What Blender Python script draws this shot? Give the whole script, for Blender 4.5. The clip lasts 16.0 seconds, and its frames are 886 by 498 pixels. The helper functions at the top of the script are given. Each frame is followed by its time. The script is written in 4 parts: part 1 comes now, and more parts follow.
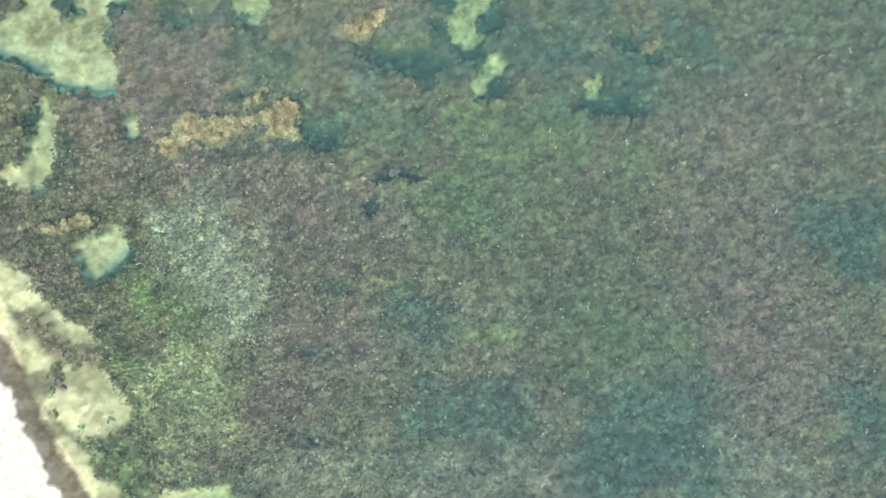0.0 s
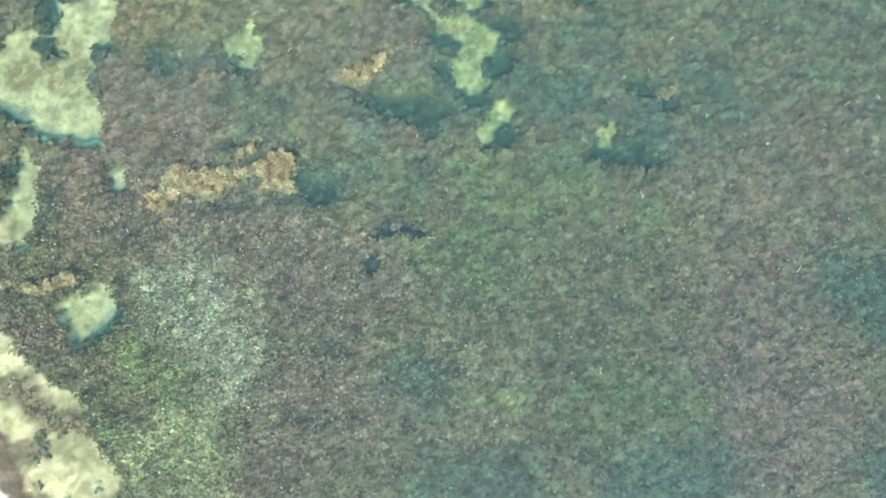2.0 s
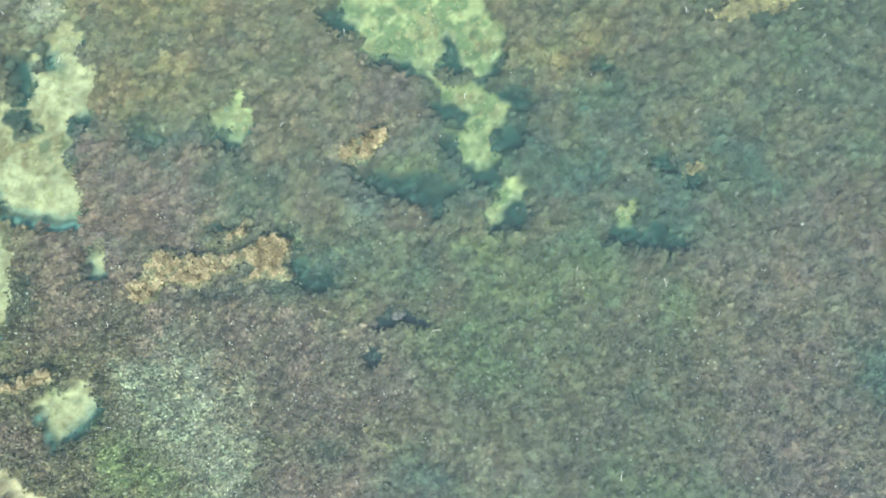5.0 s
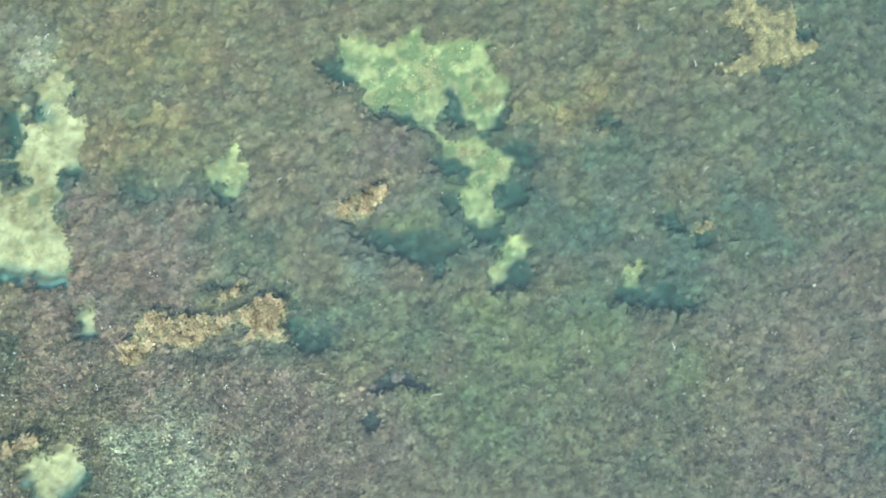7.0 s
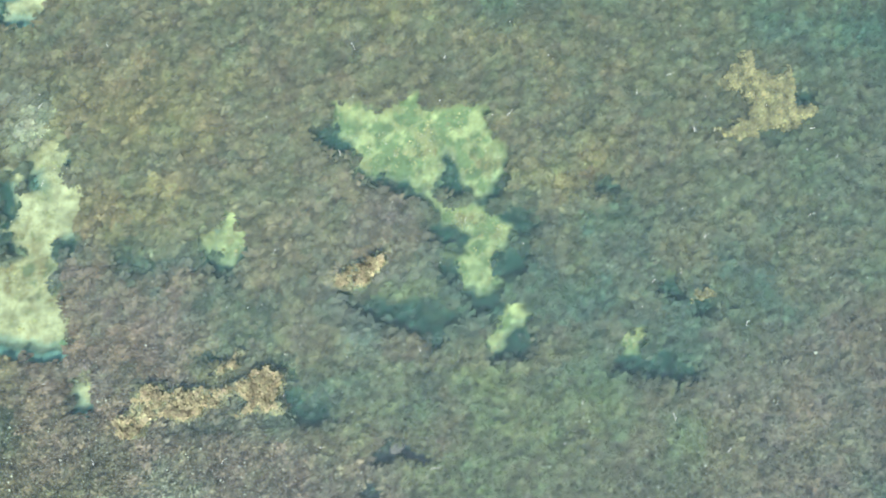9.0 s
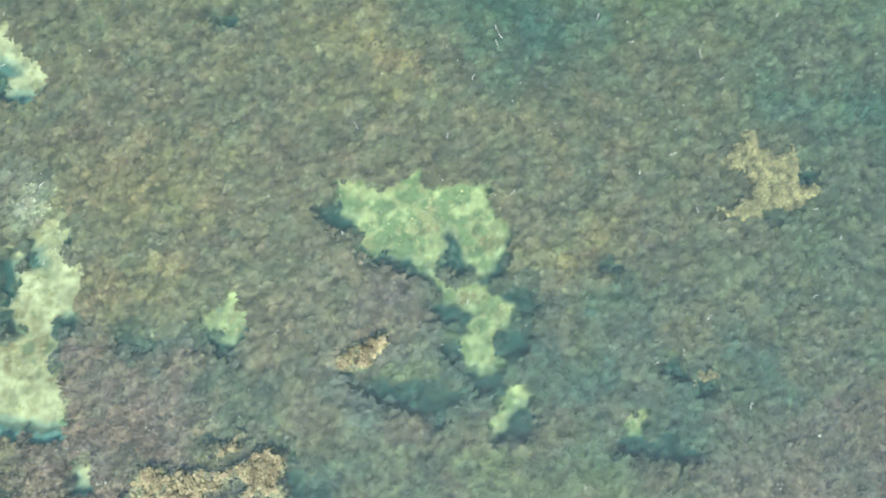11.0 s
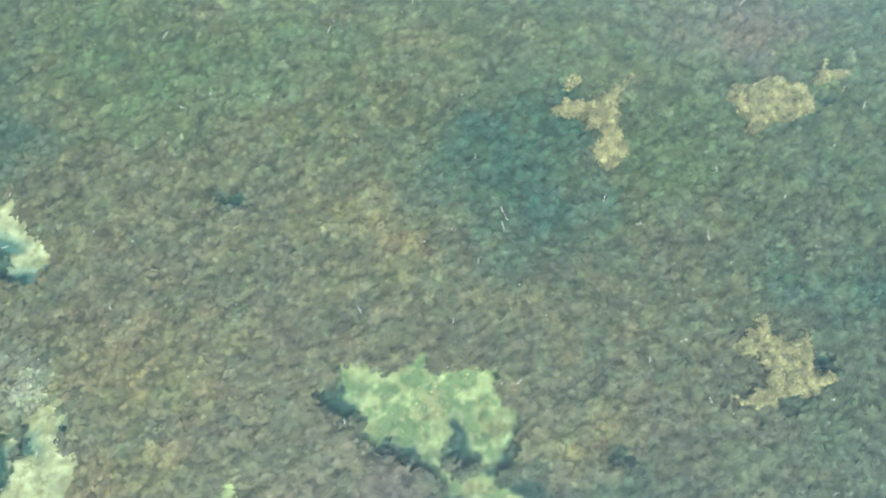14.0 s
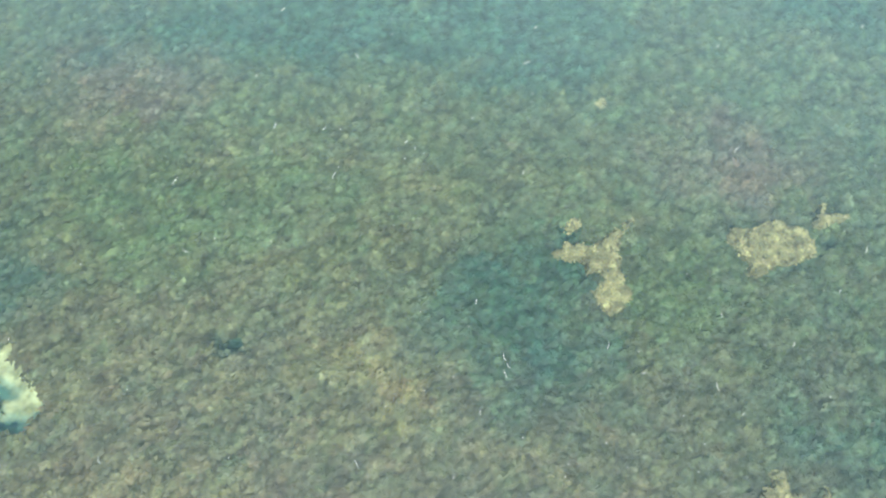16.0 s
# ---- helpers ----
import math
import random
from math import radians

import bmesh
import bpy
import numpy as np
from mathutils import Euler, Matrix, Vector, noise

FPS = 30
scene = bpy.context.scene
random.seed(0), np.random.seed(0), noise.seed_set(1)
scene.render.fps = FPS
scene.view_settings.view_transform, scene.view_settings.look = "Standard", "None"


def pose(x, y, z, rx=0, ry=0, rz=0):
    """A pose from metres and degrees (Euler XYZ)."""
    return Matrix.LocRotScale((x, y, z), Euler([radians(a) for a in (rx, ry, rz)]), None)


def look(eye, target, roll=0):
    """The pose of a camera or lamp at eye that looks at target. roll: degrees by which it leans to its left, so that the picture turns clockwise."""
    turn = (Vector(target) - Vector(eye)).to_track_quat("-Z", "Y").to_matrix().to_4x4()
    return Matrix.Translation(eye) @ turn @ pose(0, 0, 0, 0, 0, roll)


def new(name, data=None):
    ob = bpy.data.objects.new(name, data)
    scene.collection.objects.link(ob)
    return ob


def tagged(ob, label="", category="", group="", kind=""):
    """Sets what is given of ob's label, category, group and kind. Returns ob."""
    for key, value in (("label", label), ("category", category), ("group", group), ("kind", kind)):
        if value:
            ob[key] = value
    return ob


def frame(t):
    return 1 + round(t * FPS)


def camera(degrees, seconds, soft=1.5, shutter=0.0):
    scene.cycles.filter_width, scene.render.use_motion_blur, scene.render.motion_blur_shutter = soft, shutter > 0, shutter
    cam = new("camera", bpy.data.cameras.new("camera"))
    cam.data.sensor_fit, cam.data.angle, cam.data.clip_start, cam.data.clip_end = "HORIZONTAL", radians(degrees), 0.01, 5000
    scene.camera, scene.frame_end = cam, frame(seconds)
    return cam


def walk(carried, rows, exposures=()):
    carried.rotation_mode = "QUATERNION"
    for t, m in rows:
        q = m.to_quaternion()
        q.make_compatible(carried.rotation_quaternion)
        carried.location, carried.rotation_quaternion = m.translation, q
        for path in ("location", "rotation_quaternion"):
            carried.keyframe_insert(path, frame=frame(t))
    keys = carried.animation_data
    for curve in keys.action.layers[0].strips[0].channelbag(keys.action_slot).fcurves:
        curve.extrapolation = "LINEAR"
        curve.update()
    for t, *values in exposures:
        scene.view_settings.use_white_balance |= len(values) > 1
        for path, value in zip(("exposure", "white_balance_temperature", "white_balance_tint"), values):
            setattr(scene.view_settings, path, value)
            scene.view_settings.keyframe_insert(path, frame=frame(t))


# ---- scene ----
cam = camera(73.1, 16.0, soft=1.8)
PATH = [
    (0, (1.229, -2.879, 12.582), (1.216, -2.688, 10.592), -0.7),
    (0.5, (1.175, -2.458, 12.486), (1.164, -2.281, 10.494), -0.3),
    (1, (1.129, -2.042, 12.392), (1.12, -1.883, 10.398), -0.1),
    (1.5, (1.076, -1.705, 12.256), (1.069, -1.551, 10.262), 0.5),
    (2, (1.032, -1.4, 12.044), (1.025, -1.247, 10.05), 0.5),
    (2.5, (1.036, -1.063, 11.805), (1.024, -0.912, 9.811), -1.1),
    (3, (1.009, -0.716, 11.676), (0.994, -0.578, 9.681), -3.0),
    (3.5, (1.026, -0.369, 11.56), (1.004, -0.241, 9.564), -6.9),
    (4, (0.985, -0.075, 11.466), (0.965, 0.055, 9.471), -5.8),
    (6.5, (0.765, 1.278, 10.963), (0.754, 1.422, 8.968), -1.6),
    (7, (0.755, 1.568, 10.962), (0.745, 1.709, 8.967), -0.9),
    (7.5, (0.791, 1.857, 10.954), (0.779, 1.997, 8.959), -1.8),
    (8, (0.806, 2.11, 10.936), (0.79, 2.261, 8.942), -3.2),
    (8.5, (0.771, 2.458, 10.951), (0.758, 2.605, 8.956), -2.5),
    (9, (0.713, 2.81, 10.961), (0.705, 2.956, 8.966), -0.4),
    (11.5, (0.551, 4.634, 11.046), (0.545, 4.796, 9.052), 0.8),
    (12, (0.504, 5.096, 11.058), (0.5, 5.247, 9.063), 1.5),
    (12.5, (0.478, 5.462, 11.054), (0.47, 5.618, 9.06), 0.2),
    (13, (0.412, 5.844, 11.075), (0.408, 6.005, 9.081), 1.7),
    (13.5, (0.406, 6.328, 11.073), (0.398, 6.479, 9.079), -0.2),
    (13.7, (0.412, 6.564, 11.074), (0.392, 6.784, 9.086), -2.4),
    (14, (0.418, 6.817, 11.103), (0.393, 7.119, 9.126), -1.7),
    (14.5, (0.387, 7.005, 11.102), (0.364, 7.287, 9.122), -1.6),
    (15, (0.392, 7.075, 11.101), (0.365, 7.35, 9.12), -2.4),
    (15.5, (0.342, 7.277, 11.063), (0.319, 7.571, 9.085), -1.2),
    (15.8, (0.437, 7.686, 11.185), (0.385, 8.131, 9.236), -3.2),
    (16, (0.483, 7.976, 11.239), (0.418, 8.55, 9.325), -3.3),
]
walk(cam, [(t, look(eye, target, roll)) for t, eye, target, roll in PATH], exposures=[(0, 0.8), (3, 0.95), (16, 0.97)])

# ---- tuning: light, and base colours of ground and weeds, some holding shade or haze ----
SKY_STRENGTH = 0.21
SUN_ENERGY = 2.55
OLIVE = (0.127, 0.117, 0.067)
RED = (0.158, 0.115, 0.092)
PALE = (0.262, 0.276, 0.195)
GREEN = (0.082, 0.122, 0.05)
GOLD = (0.176, 0.153, 0.071)
# TEAL and POOL hold the haze of deeper water, put into weed colour
TEAL = (0.044, 0.091, 0.065)
POOL = (0.028, 0.078, 0.054)
LUSH = (0.148, 0.184, 0.077)
LIME = (0.25, 0.265, 0.14)
ASH = (0.2, 0.205, 0.145)
MOSS = (0.093, 0.1, 0.055)
UMBER = (0.132, 0.104, 0.08)
TAN = (0.262, 0.238, 0.128)
STRAW_TAN = (0.305, 0.262, 0.128)
FILM = (0.15, 0.185, 0.083)
# shade and depth tint of hollows and pits, put into the bed colour
HOLE_SHADE = (0.019, 0.063, 0.047)
PIT_SHADE = (0.026, 0.04, 0.044)
SAND = (0.35, 0.4, 0.19)
SHORE_SAND = (0.66, 0.575, 0.35)
DRY_SAND = (0.65, 0.605, 0.47)
BROWN = (0.3, 0.24, 0.14)
WRACK = (0.085, 0.074, 0.045)
WATER_TINT = (0.83, 0.98, 0.945, 1)
# colour and base share of the haze painted over the water
HAZE_COLOUR = (0.43, 0.67, 0.64, 1)
HAZE_SHARE = 0.042

# ---- light ----
SUN_ELEVATION = radians(55)
SUN_AZIMUTH = radians(176)
world = bpy.data.worlds.new("sky")
scene.world = world
world.use_nodes = True
wn = world.node_tree
sky = wn.nodes.new("ShaderNodeTexSky")
sky.sky_type = "NISHITA"
sky.sun_disc = False
sky.sun_elevation = SUN_ELEVATION
sky.sun_rotation = SUN_AZIMUTH
wn.nodes["Background"].inputs["Strength"].default_value = SKY_STRENGTH
wn.links.new(sky.outputs[0], wn.nodes["Background"].inputs["Color"])
sun_lamp = bpy.data.lights.new("sun", "SUN")
sun_lamp.energy = SUN_ENERGY
sun_lamp.angle = radians(0.6)
sun_lamp.color = (1.0, 0.93, 0.8)
sun = new("sun", sun_lamp)
sun_way = Vector((math.sin(SUN_AZIMUTH) * math.cos(SUN_ELEVATION), math.cos(SUN_AZIMUTH) * math.cos(SUN_ELEVATION), math.sin(SUN_ELEVATION)))
sun.matrix_world = look(sun_way * 50, (0, 0, 0))

# ---- the plan: patches of the sea bed, as ellipses (zone, x, y, half-length, half-width, turn) and as outlines ----
PATCHES = {}
OUTLINES = {}


def blob(zone, x, y, rx, ry, turn=0):
    PATCHES.setdefault(zone, []).append((x, y, rx, ry, radians(turn)))


def outline(zone, *corners):
    OUTLINES.setdefault(zone, []).append(np.array(corners))


# hole, deep and pit also mark where shade is painted into the colour
blob("hole", -3.81, 9.28, 0.27, 0.13, 0)
blob("deep", -1.54, -3.96, 0.28, 0.14, 0)
blob("deep", -1.46, -5.72, 0.39, 0.20, 0)
blob("red", 6.05, 13.61, 1.26, 0.65, 0)
blob("red", -6.89, 14.70, 1.48, 0.86, 0)
blob("green", -1.72, 0.58, 0.45, 0.25, 0)
blob("green", -5.36, 11.31, 1.66, 0.70, 0)
blob("green", 2.49, 0.79, 2.26, 0.82, 0)
blob("green", -4.94, 12.17, 2.54, 0.76, 0)
blob("teal", 1.37, -6.40, 1.04, 0.67, 0)
blob("teal", 9.70, -0.69, 1.08, 0.85, 0)
blob("teal", -1.26, 1.04, 0.73, 0.38, 0)
blob("teal", -3.23, -6.78, 0.46, 0.16, 0)
blob("teal", -4.82, 16.53, 3.30, 0.77, 15)
blob("teal", 1.25, 16.51, 2.48, 1.36, 0)
blob("teal", -8.39, 10.56, 0.34, 1.09, 0)
blob("teal", 1.49, 3.04, 1.14, 1.15, 0)
blob("teal", 4.41, 2.05, 1.23, 0.51, 0)
blob("teal", -0.03, 2.35, 1.03, 0.41, 0)
blob("teal", 3.24, 3.00, 1.25, 0.63, 0)
blob("teal", 5.33, 2.79, 1.35, 0.63, 0)
blob("teal", 8.11, 8.05, 1.07, 0.66, 0)
blob("teal", -8.21, 10.35, 0.44, 0.69, 0)
blob("mat_i", 3.25, 14.68, 0.11, 0.09, 0)

outline("sand", (-7.1, 4.78), (-6.97, 5.09), (-6.77, 5.23), (-6.61, 5.27), (-6.51, 5.13), (-6.6, 4.89), (-6.52, 4.57), (-6.41, 4.42), (-6.21, 4.42), (-6.1, 4.27), (-6.17, 4), (-6.18, 3.57), (-6.49, 3.45), (-6.63, 3.23), (-6.72, 3.07), (-6.99, 3.11), (-7.21, 3.17), (-7.41, 3.41), (-7.46, 3.62), (-7.32, 3.94), (-7.37, 4.26), (-7.16, 4.27), (-6.89, 4.23), (-6.75, 4.29), (-6.92, 4.53), (-6.91, 4.77), (-7.03, 4.74))
outline("sand", (-7.54, 4.65), (-7.32, 4.64), (-7.29, 4.51), (-7.48, 4.47))
outline("sand", (-7.15, 3.13), (-6.73, 3.15), (-6.52, 2.92), (-6.55, 2.6), (-6.38, 2.19), (-6.16, 1.84), (-6.08, 1.61), (-6.26, 1.52), (-6.57, 1.45), (-6.89, 1.52), (-7.15, 1.56), (-7.42, 1.57), (-7.74, 1.66), (-7.83, 2.6), (-7.54, 2.82), (-7.29, 2.94))
outline("sand", (-9.28, 2.31), (-8.89, 2.23), (-8.24, 2.04), (-7.58, 1.78), (-7.06, 1.58), (-6.55, 1.55), (-6.09, 1.64), (-6.11, 1.84), (-6.3, 2.11), (-6.55, 2.39), (-6.62, 2.72), (-6.91, 3.09), (-7.16, 3.61), (-7.8, 3.64), (-8.42, 3.47), (-8.49, 3.07), (-8.79, 2.91), (-8.96, 2.77), (-9.45, 2.61))
outline("turf", (-7.97, 3.43), (-7.16, 3.61), (-6.99, 3.22), (-7.12, 2.69), (-6.53, 2.49), (-7.01, 2.24), (-7.43, 2.65), (-8.1, 2.48), (-8.39, 2.72), (-8.04, 3.03))
outline("turf", (-7.35, 2.99), (-6.55, 2.97), (-6.58, 2.65), (-6.43, 2.24), (-6.77, 2.44), (-7.1, 2.63), (-7.39, 2.41))
outline("hole", (-9.27, 2.26), (-8.88, 2.17), (-8.23, 1.99), (-7.58, 1.73), (-7.05, 1.54), (-6.55, 1.51), (-6.24, 1.57), (-6.48, 1.43), (-6.91, 1.37), (-7.42, 1.48), (-8.08, 1.75), (-8.86, 1.99), (-9.25, 2.08))
outline("hole", (-6.54, 3.42), (-6.15, 3.52), (-6.01, 3.31), (-6.25, 3.14), (-6.54, 3.18))
outline("deep", (-7.92, 4.45), (-7.55, 4.47), (-7.39, 4.21), (-7.39, 3.94), (-7.54, 3.61), (-7.84, 3.65))
outline("deep", (-7.82, 3.49), (-7.49, 3.51), (-7.29, 3.2), (-7.45, 2.98), (-7.77, 3.02))
outline("hole", (-6.57, 2.76), (-6.46, 2.71), (-6.37, 2.46), (-6.48, 2.5))
outline("hole", (-6.58, 5.11), (-6.43, 5.06), (-6.38, 4.79), (-6.51, 4.66))
outline("hole", (-7.21, 4.75), (-7.03, 4.71), (-6.95, 4.53), (-6.87, 4.34), (-7.12, 4.38))
outline("sand", (-3.37, 4.15), (-3.26, 4.03), (-3.19, 3.77), (-3.02, 3.69), (-3.04, 3.54), (-3.16, 3.4), (-3.2, 3.22), (-3.35, 3.15), (-3.46, 3.2), (-3.53, 3.43), (-3.5, 3.65), (-3.46, 3.86), (-3.57, 3.93), (-3.43, 3.97))
outline("sand", (-3.83, 3.55), (-3.68, 3.64), (-3.64, 3.48), (-3.77, 3.37))
outline("hole", (-3.61, 3.47), (-3.51, 3.28), (-3.37, 3.12), (-3.19, 3.16), (-3.09, 3.05), (-3.35, 2.91), (-3.67, 3.11), (-3.76, 3.29))
outline("deep", (-5.5, 3.33), (-5.12, 3.19), (-4.76, 3.24), (-4.34, 3.12), (-3.88, 3.3), (-3.81, 3.04), (-4.32, 2.87), (-4.83, 2.84), (-5.3, 2.87))
outline("sand", (-1.46, 6.22), (-1.22, 6.21), (-1, 6.19), (-0.56, 6.1), (-0.35, 6.19), (-0.14, 6.48), (0.04, 6.49), (0.02, 6.24), (0.29, 6.14), (0.61, 6.21), (0.93, 6.28), (1.3, 6.3), (1.4, 6.09), (1.27, 5.86), (1.49, 5.71), (1.65, 5.61), (1.73, 5.45), (1.67, 5.23), (1.65, 5.07), (1.5, 4.97), (1.44, 4.79), (1.32, 4.68), (1.19, 4.67), (1.04, 4.93), (0.92, 5.25), (0.75, 5.46), (0.62, 5.54), (0.49, 5.34), (0.54, 5.07), (0.4, 4.96), (0.41, 4.74), (0.1, 4.72), (0.03, 4.99), (-0.4, 4.97), (-0.88, 4.97), (-1.06, 5.1), (-1.11, 5.37), (-1.05, 5.59), (-1.29, 5.65), (-1.46, 5.84), (-1.36, 6.01))
outline("turf", (0.1, 5.75), (0.46, 5.88), (0.74, 5.62), (1.28, 5.57), (1.61, 5.39), (1.41, 5.06), (1.14, 5.15), (0.75, 5.4), (0.43, 5.39), (0.16, 5.48))
outline("turf", (-0.94, 5.21), (-0.63, 5.28), (-0.4, 5.08), (-0.72, 5.03))
outline("turf", (-0.42, 5.4), (0.11, 5.48), (0.18, 5.11), (-0.3, 5.08))
outline("film", (-1.27, 6.09), (-1.04, 6.08), (-1.04, 5.81), (-1.24, 5.84))
outline("film", (0.51, 6.15), (0.72, 6.16), (0.71, 5.98), (0.56, 5.97))
outline("film", (-0.06, 5.69), (0.15, 5.67), (0.11, 5.51), (-0.04, 5.55))
outline("hole", (0.49, 5.32), (0.65, 5.43), (0.92, 5.3), (1, 5.04), (1.13, 4.72), (0.98, 4.61), (0.47, 4.64), (0.46, 4.92), (0.58, 5.06))
outline("hole", (1.5, 4.93), (1.66, 5.05), (1.72, 5.29), (1.83, 5.18), (1.79, 4.86), (1.69, 4.62), (1.32, 4.54), (1.44, 4.76))
outline("hole", (0.83, 5.55), (0.99, 5.45), (1.19, 5.15), (1.22, 4.96), (1.11, 5.06), (0.95, 5.3))
outline("hole", (-1.88, 5.77), (-1.51, 5.83), (-1.29, 5.62), (-1.05, 5.57), (-1.12, 5.35), (-1.33, 5.25), (-1.57, 5.37), (-1.81, 5.42))
outline("hole", (-0.93, 4.92), (0.01, 4.95), (0.04, 4.71), (0.24, 4.66), (-0.03, 4.56), (-0.28, 4.72), (-0.81, 4.82))
outline("sand", (0.39, 4.58), (0.53, 4.53), (0.8, 4.33), (1.12, 4.38), (1.44, 4.33), (1.66, 4.11), (1.87, 4.06), (1.96, 3.91), (1.78, 3.74), (1.68, 3.58), (1.54, 3.25), (1.7, 3.05), (1.5, 2.94), (1.34, 2.91), (1.07, 3.02), (1.09, 3.23), (1.01, 3.39), (1.21, 3.5), (1.15, 3.66), (1.35, 3.88), (1.19, 4.03), (0.97, 4.09), (0.76, 4.12), (0.59, 4.32), (0.46, 4.45))
outline("turf", (0.7, 4.29), (1.34, 4.25), (1.67, 4), (1.36, 3.67), (1.2, 3.77), (1.3, 3.93), (0.81, 4.15))
outline("film", (1.16, 3.5), (1.47, 3.57), (1.51, 3.04), (1.12, 3.08))
outline("hole", (0.37, 4.04), (0.82, 4.09), (1.16, 4), (1.27, 3.87), (1.11, 3.65), (0.73, 3.72), (0.43, 3.78))
outline("hole", (1.67, 4.4), (2.02, 4.46), (2.34, 4.3), (2.35, 4.01), (2.03, 4.02), (1.82, 4.11))
outline("hole", (0.64, 3.34), (0.98, 3.33), (1.03, 3.02), (0.76, 3.01))
outline("hole", (1.7, 3.56), (2.26, 3.65), (2.24, 3.29), (1.86, 3.16), (1.57, 3.23))
outline("hole", (1.06, 2.85), (1.71, 2.88), (1.88, 2.64), (1.54, 2.46), (1.22, 2.59))
outline("film", (-0.89, 2.8), (-0.28, 3.04), (0.35, 2.98), (0.83, 2.7), (0.68, 2.59), (-0.15, 2.63), (-0.72, 2.62))
outline("film", (0.31, 2.59), (0.83, 2.54), (0.74, 2.28), (0.38, 2.34))
outline("film", (0.53, 3.56), (0.99, 3.64), (0.97, 3.43), (0.69, 3.39))
outline("sand", (1.98, 2.62), (2.14, 2.65), (2.27, 2.45), (2.2, 2.32), (2, 2.28), (1.9, 2.07), (1.77, 1.89), (1.65, 1.8), (1.6, 1.95), (1.69, 2.11), (1.74, 2.3), (1.89, 2.43))
outline("hole", (2, 2.21), (2.26, 2.29), (2.39, 1.99), (2.3, 1.71), (1.87, 1.58), (1.55, 1.69), (1.8, 1.86), (1.93, 2.07))
outline("hole", (-1.14, 2.77), (-0.79, 2.6), (-0.27, 2.58), (0.36, 2.62), (0.89, 2.53), (1.02, 2.43), (0.82, 2.15), (0.83, 1.91), (0.53, 1.73), (0.31, 2.03), (-0.14, 2.21), (-0.67, 2.35), (-0.91, 2.46))
outline("sand", (4.04, 2.1), (4.19, 2.16), (4.29, 2.34), (4.43, 2.24), (4.43, 2.09), (4.35, 1.96), (4.14, 2))
outline("film", (4.16, 2.33), (4.39, 2.39), (4.47, 2.09), (4.3, 2.15))
outline("hole", (3.82, 1.57), (4.04, 1.89), (4.35, 1.93), (4.56, 1.82), (4.87, 2.01), (5.03, 1.8), (5.45, 1.73), (5.52, 1.52), (5.09, 1.39), (4.57, 1.41), (4.05, 1.44))
outline("hole", (4.77, 3.3), (5.05, 3.33), (5.12, 3.06), (4.9, 2.94), (4.71, 3.07))
outline("hole", (5.33, 2.86), (5.57, 2.92), (5.64, 2.77), (5.47, 2.65))
outline("film", (4.47, 3.47), (4.99, 3.46), (5.22, 3.4), (5.15, 3.28), (4.58, 3.33))
outline("hole", (3.41, 5.04), (3.7, 5.12), (3.9, 4.99), (3.71, 4.8), (3.46, 4.83))
outline("hole", (7.21, 6.91), (7.47, 6.87), (7.47, 6.73), (7.26, 6.7))
outline("deep", (6.54, 6.15), (6.96, 6.23), (7.16, 6.1), (6.74, 5.87), (6.47, 5.91))
outline("hole", (-2.12, 0.98), (-1.84, 0.92), (-1.56, 0.67), (-1.21, 0.59), (-1.18, 0.36), (-1.59, 0.28), (-1.88, 0.35), (-2.12, 0.59))
outline("film", (-2, 0.93), (-1.59, 0.85), (-1.47, 0.55), (-1.82, 0.49))
outline("hole", (-3.73, 1.44), (-3.38, 1.55), (-3.18, 1.52), (-3.32, 1.32), (-3.67, 1.28))
outline("deep", (-4.1, 0.19), (-3.65, 0.3), (-3.09, 0.4), (-2.28, 0.41), (-2.07, 0.38), (-2.37, 0.26), (-3.08, 0.26), (-3.78, 0.09))
outline("deep", (-2.45, 1.47), (-2.15, 1.58), (-2.05, 1.23), (-2.24, 1.32))
outline("film", (-2.95, 1.95), (-2.69, 1.91), (-2.16, 1.73), (-2.15, 1.53), (-2.47, 1.7), (-2.88, 1.75))
outline("sand", (-2.11, 1.42), (-1.93, 1.45), (-1.86, 1.3), (-2.09, 1.26))
outline("mat_a", (-4.89, 0.03), (-5.09, 0.29), (-4.89, 0.37), (-4.74, 0.53), (-4.75, 0.72), (-4.64, 0.91), (-4.24, 0.95), (-4.18, 0.83), (-3.78, 0.87), (-3.58, 0.93), (-3.12, 0.9), (-2.93, 1.06), (-2.64, 1.18), (-2.45, 1.33), (-2.4, 1.44), (-2.29, 1.29), (-2.11, 1.2), (-2.1, 0.95), (-2.16, 0.8), (-2.04, 0.56), (-2.08, 0.49), (-2.29, 0.53), (-2.49, 0.59), (-2.69, 0.53), (-2.65, 0.71), (-2.81, 0.8), (-3.04, 0.75), (-3.1, 0.63), (-3.35, 0.55), (-3.59, 0.41), (-3.88, 0.3), (-4.14, 0.36), (-4.39, 0.33), (-4.48, 0.2), (-4.49, -0.03), (-4.76, -0.06))
outline("mat_a", (-2.74, 0.54), (-2.65, 0.61), (-2.5, 0.61), (-2.49, 0.54), (-2.74, 0.46), (-2.99, 0.44), (-3.04, 0.53))
outline("mat_a", (-3.44, 1.11), (-3.25, 1.25), (-3.06, 1.4), (-2.97, 1.63), (-2.88, 1.69), (-2.8, 1.57), (-2.95, 1.36), (-3.1, 1.25), (-3.29, 1.11))
outline("mat_b", (-1.25, 2.85), (-1.21, 3.06), (-0.94, 3.28), (-0.69, 3.36), (-0.55, 3.5), (-0.42, 3.53), (-0.38, 3.35), (-0.46, 3.2), (-0.62, 2.99), (-0.82, 2.87), (-1.12, 2.79))
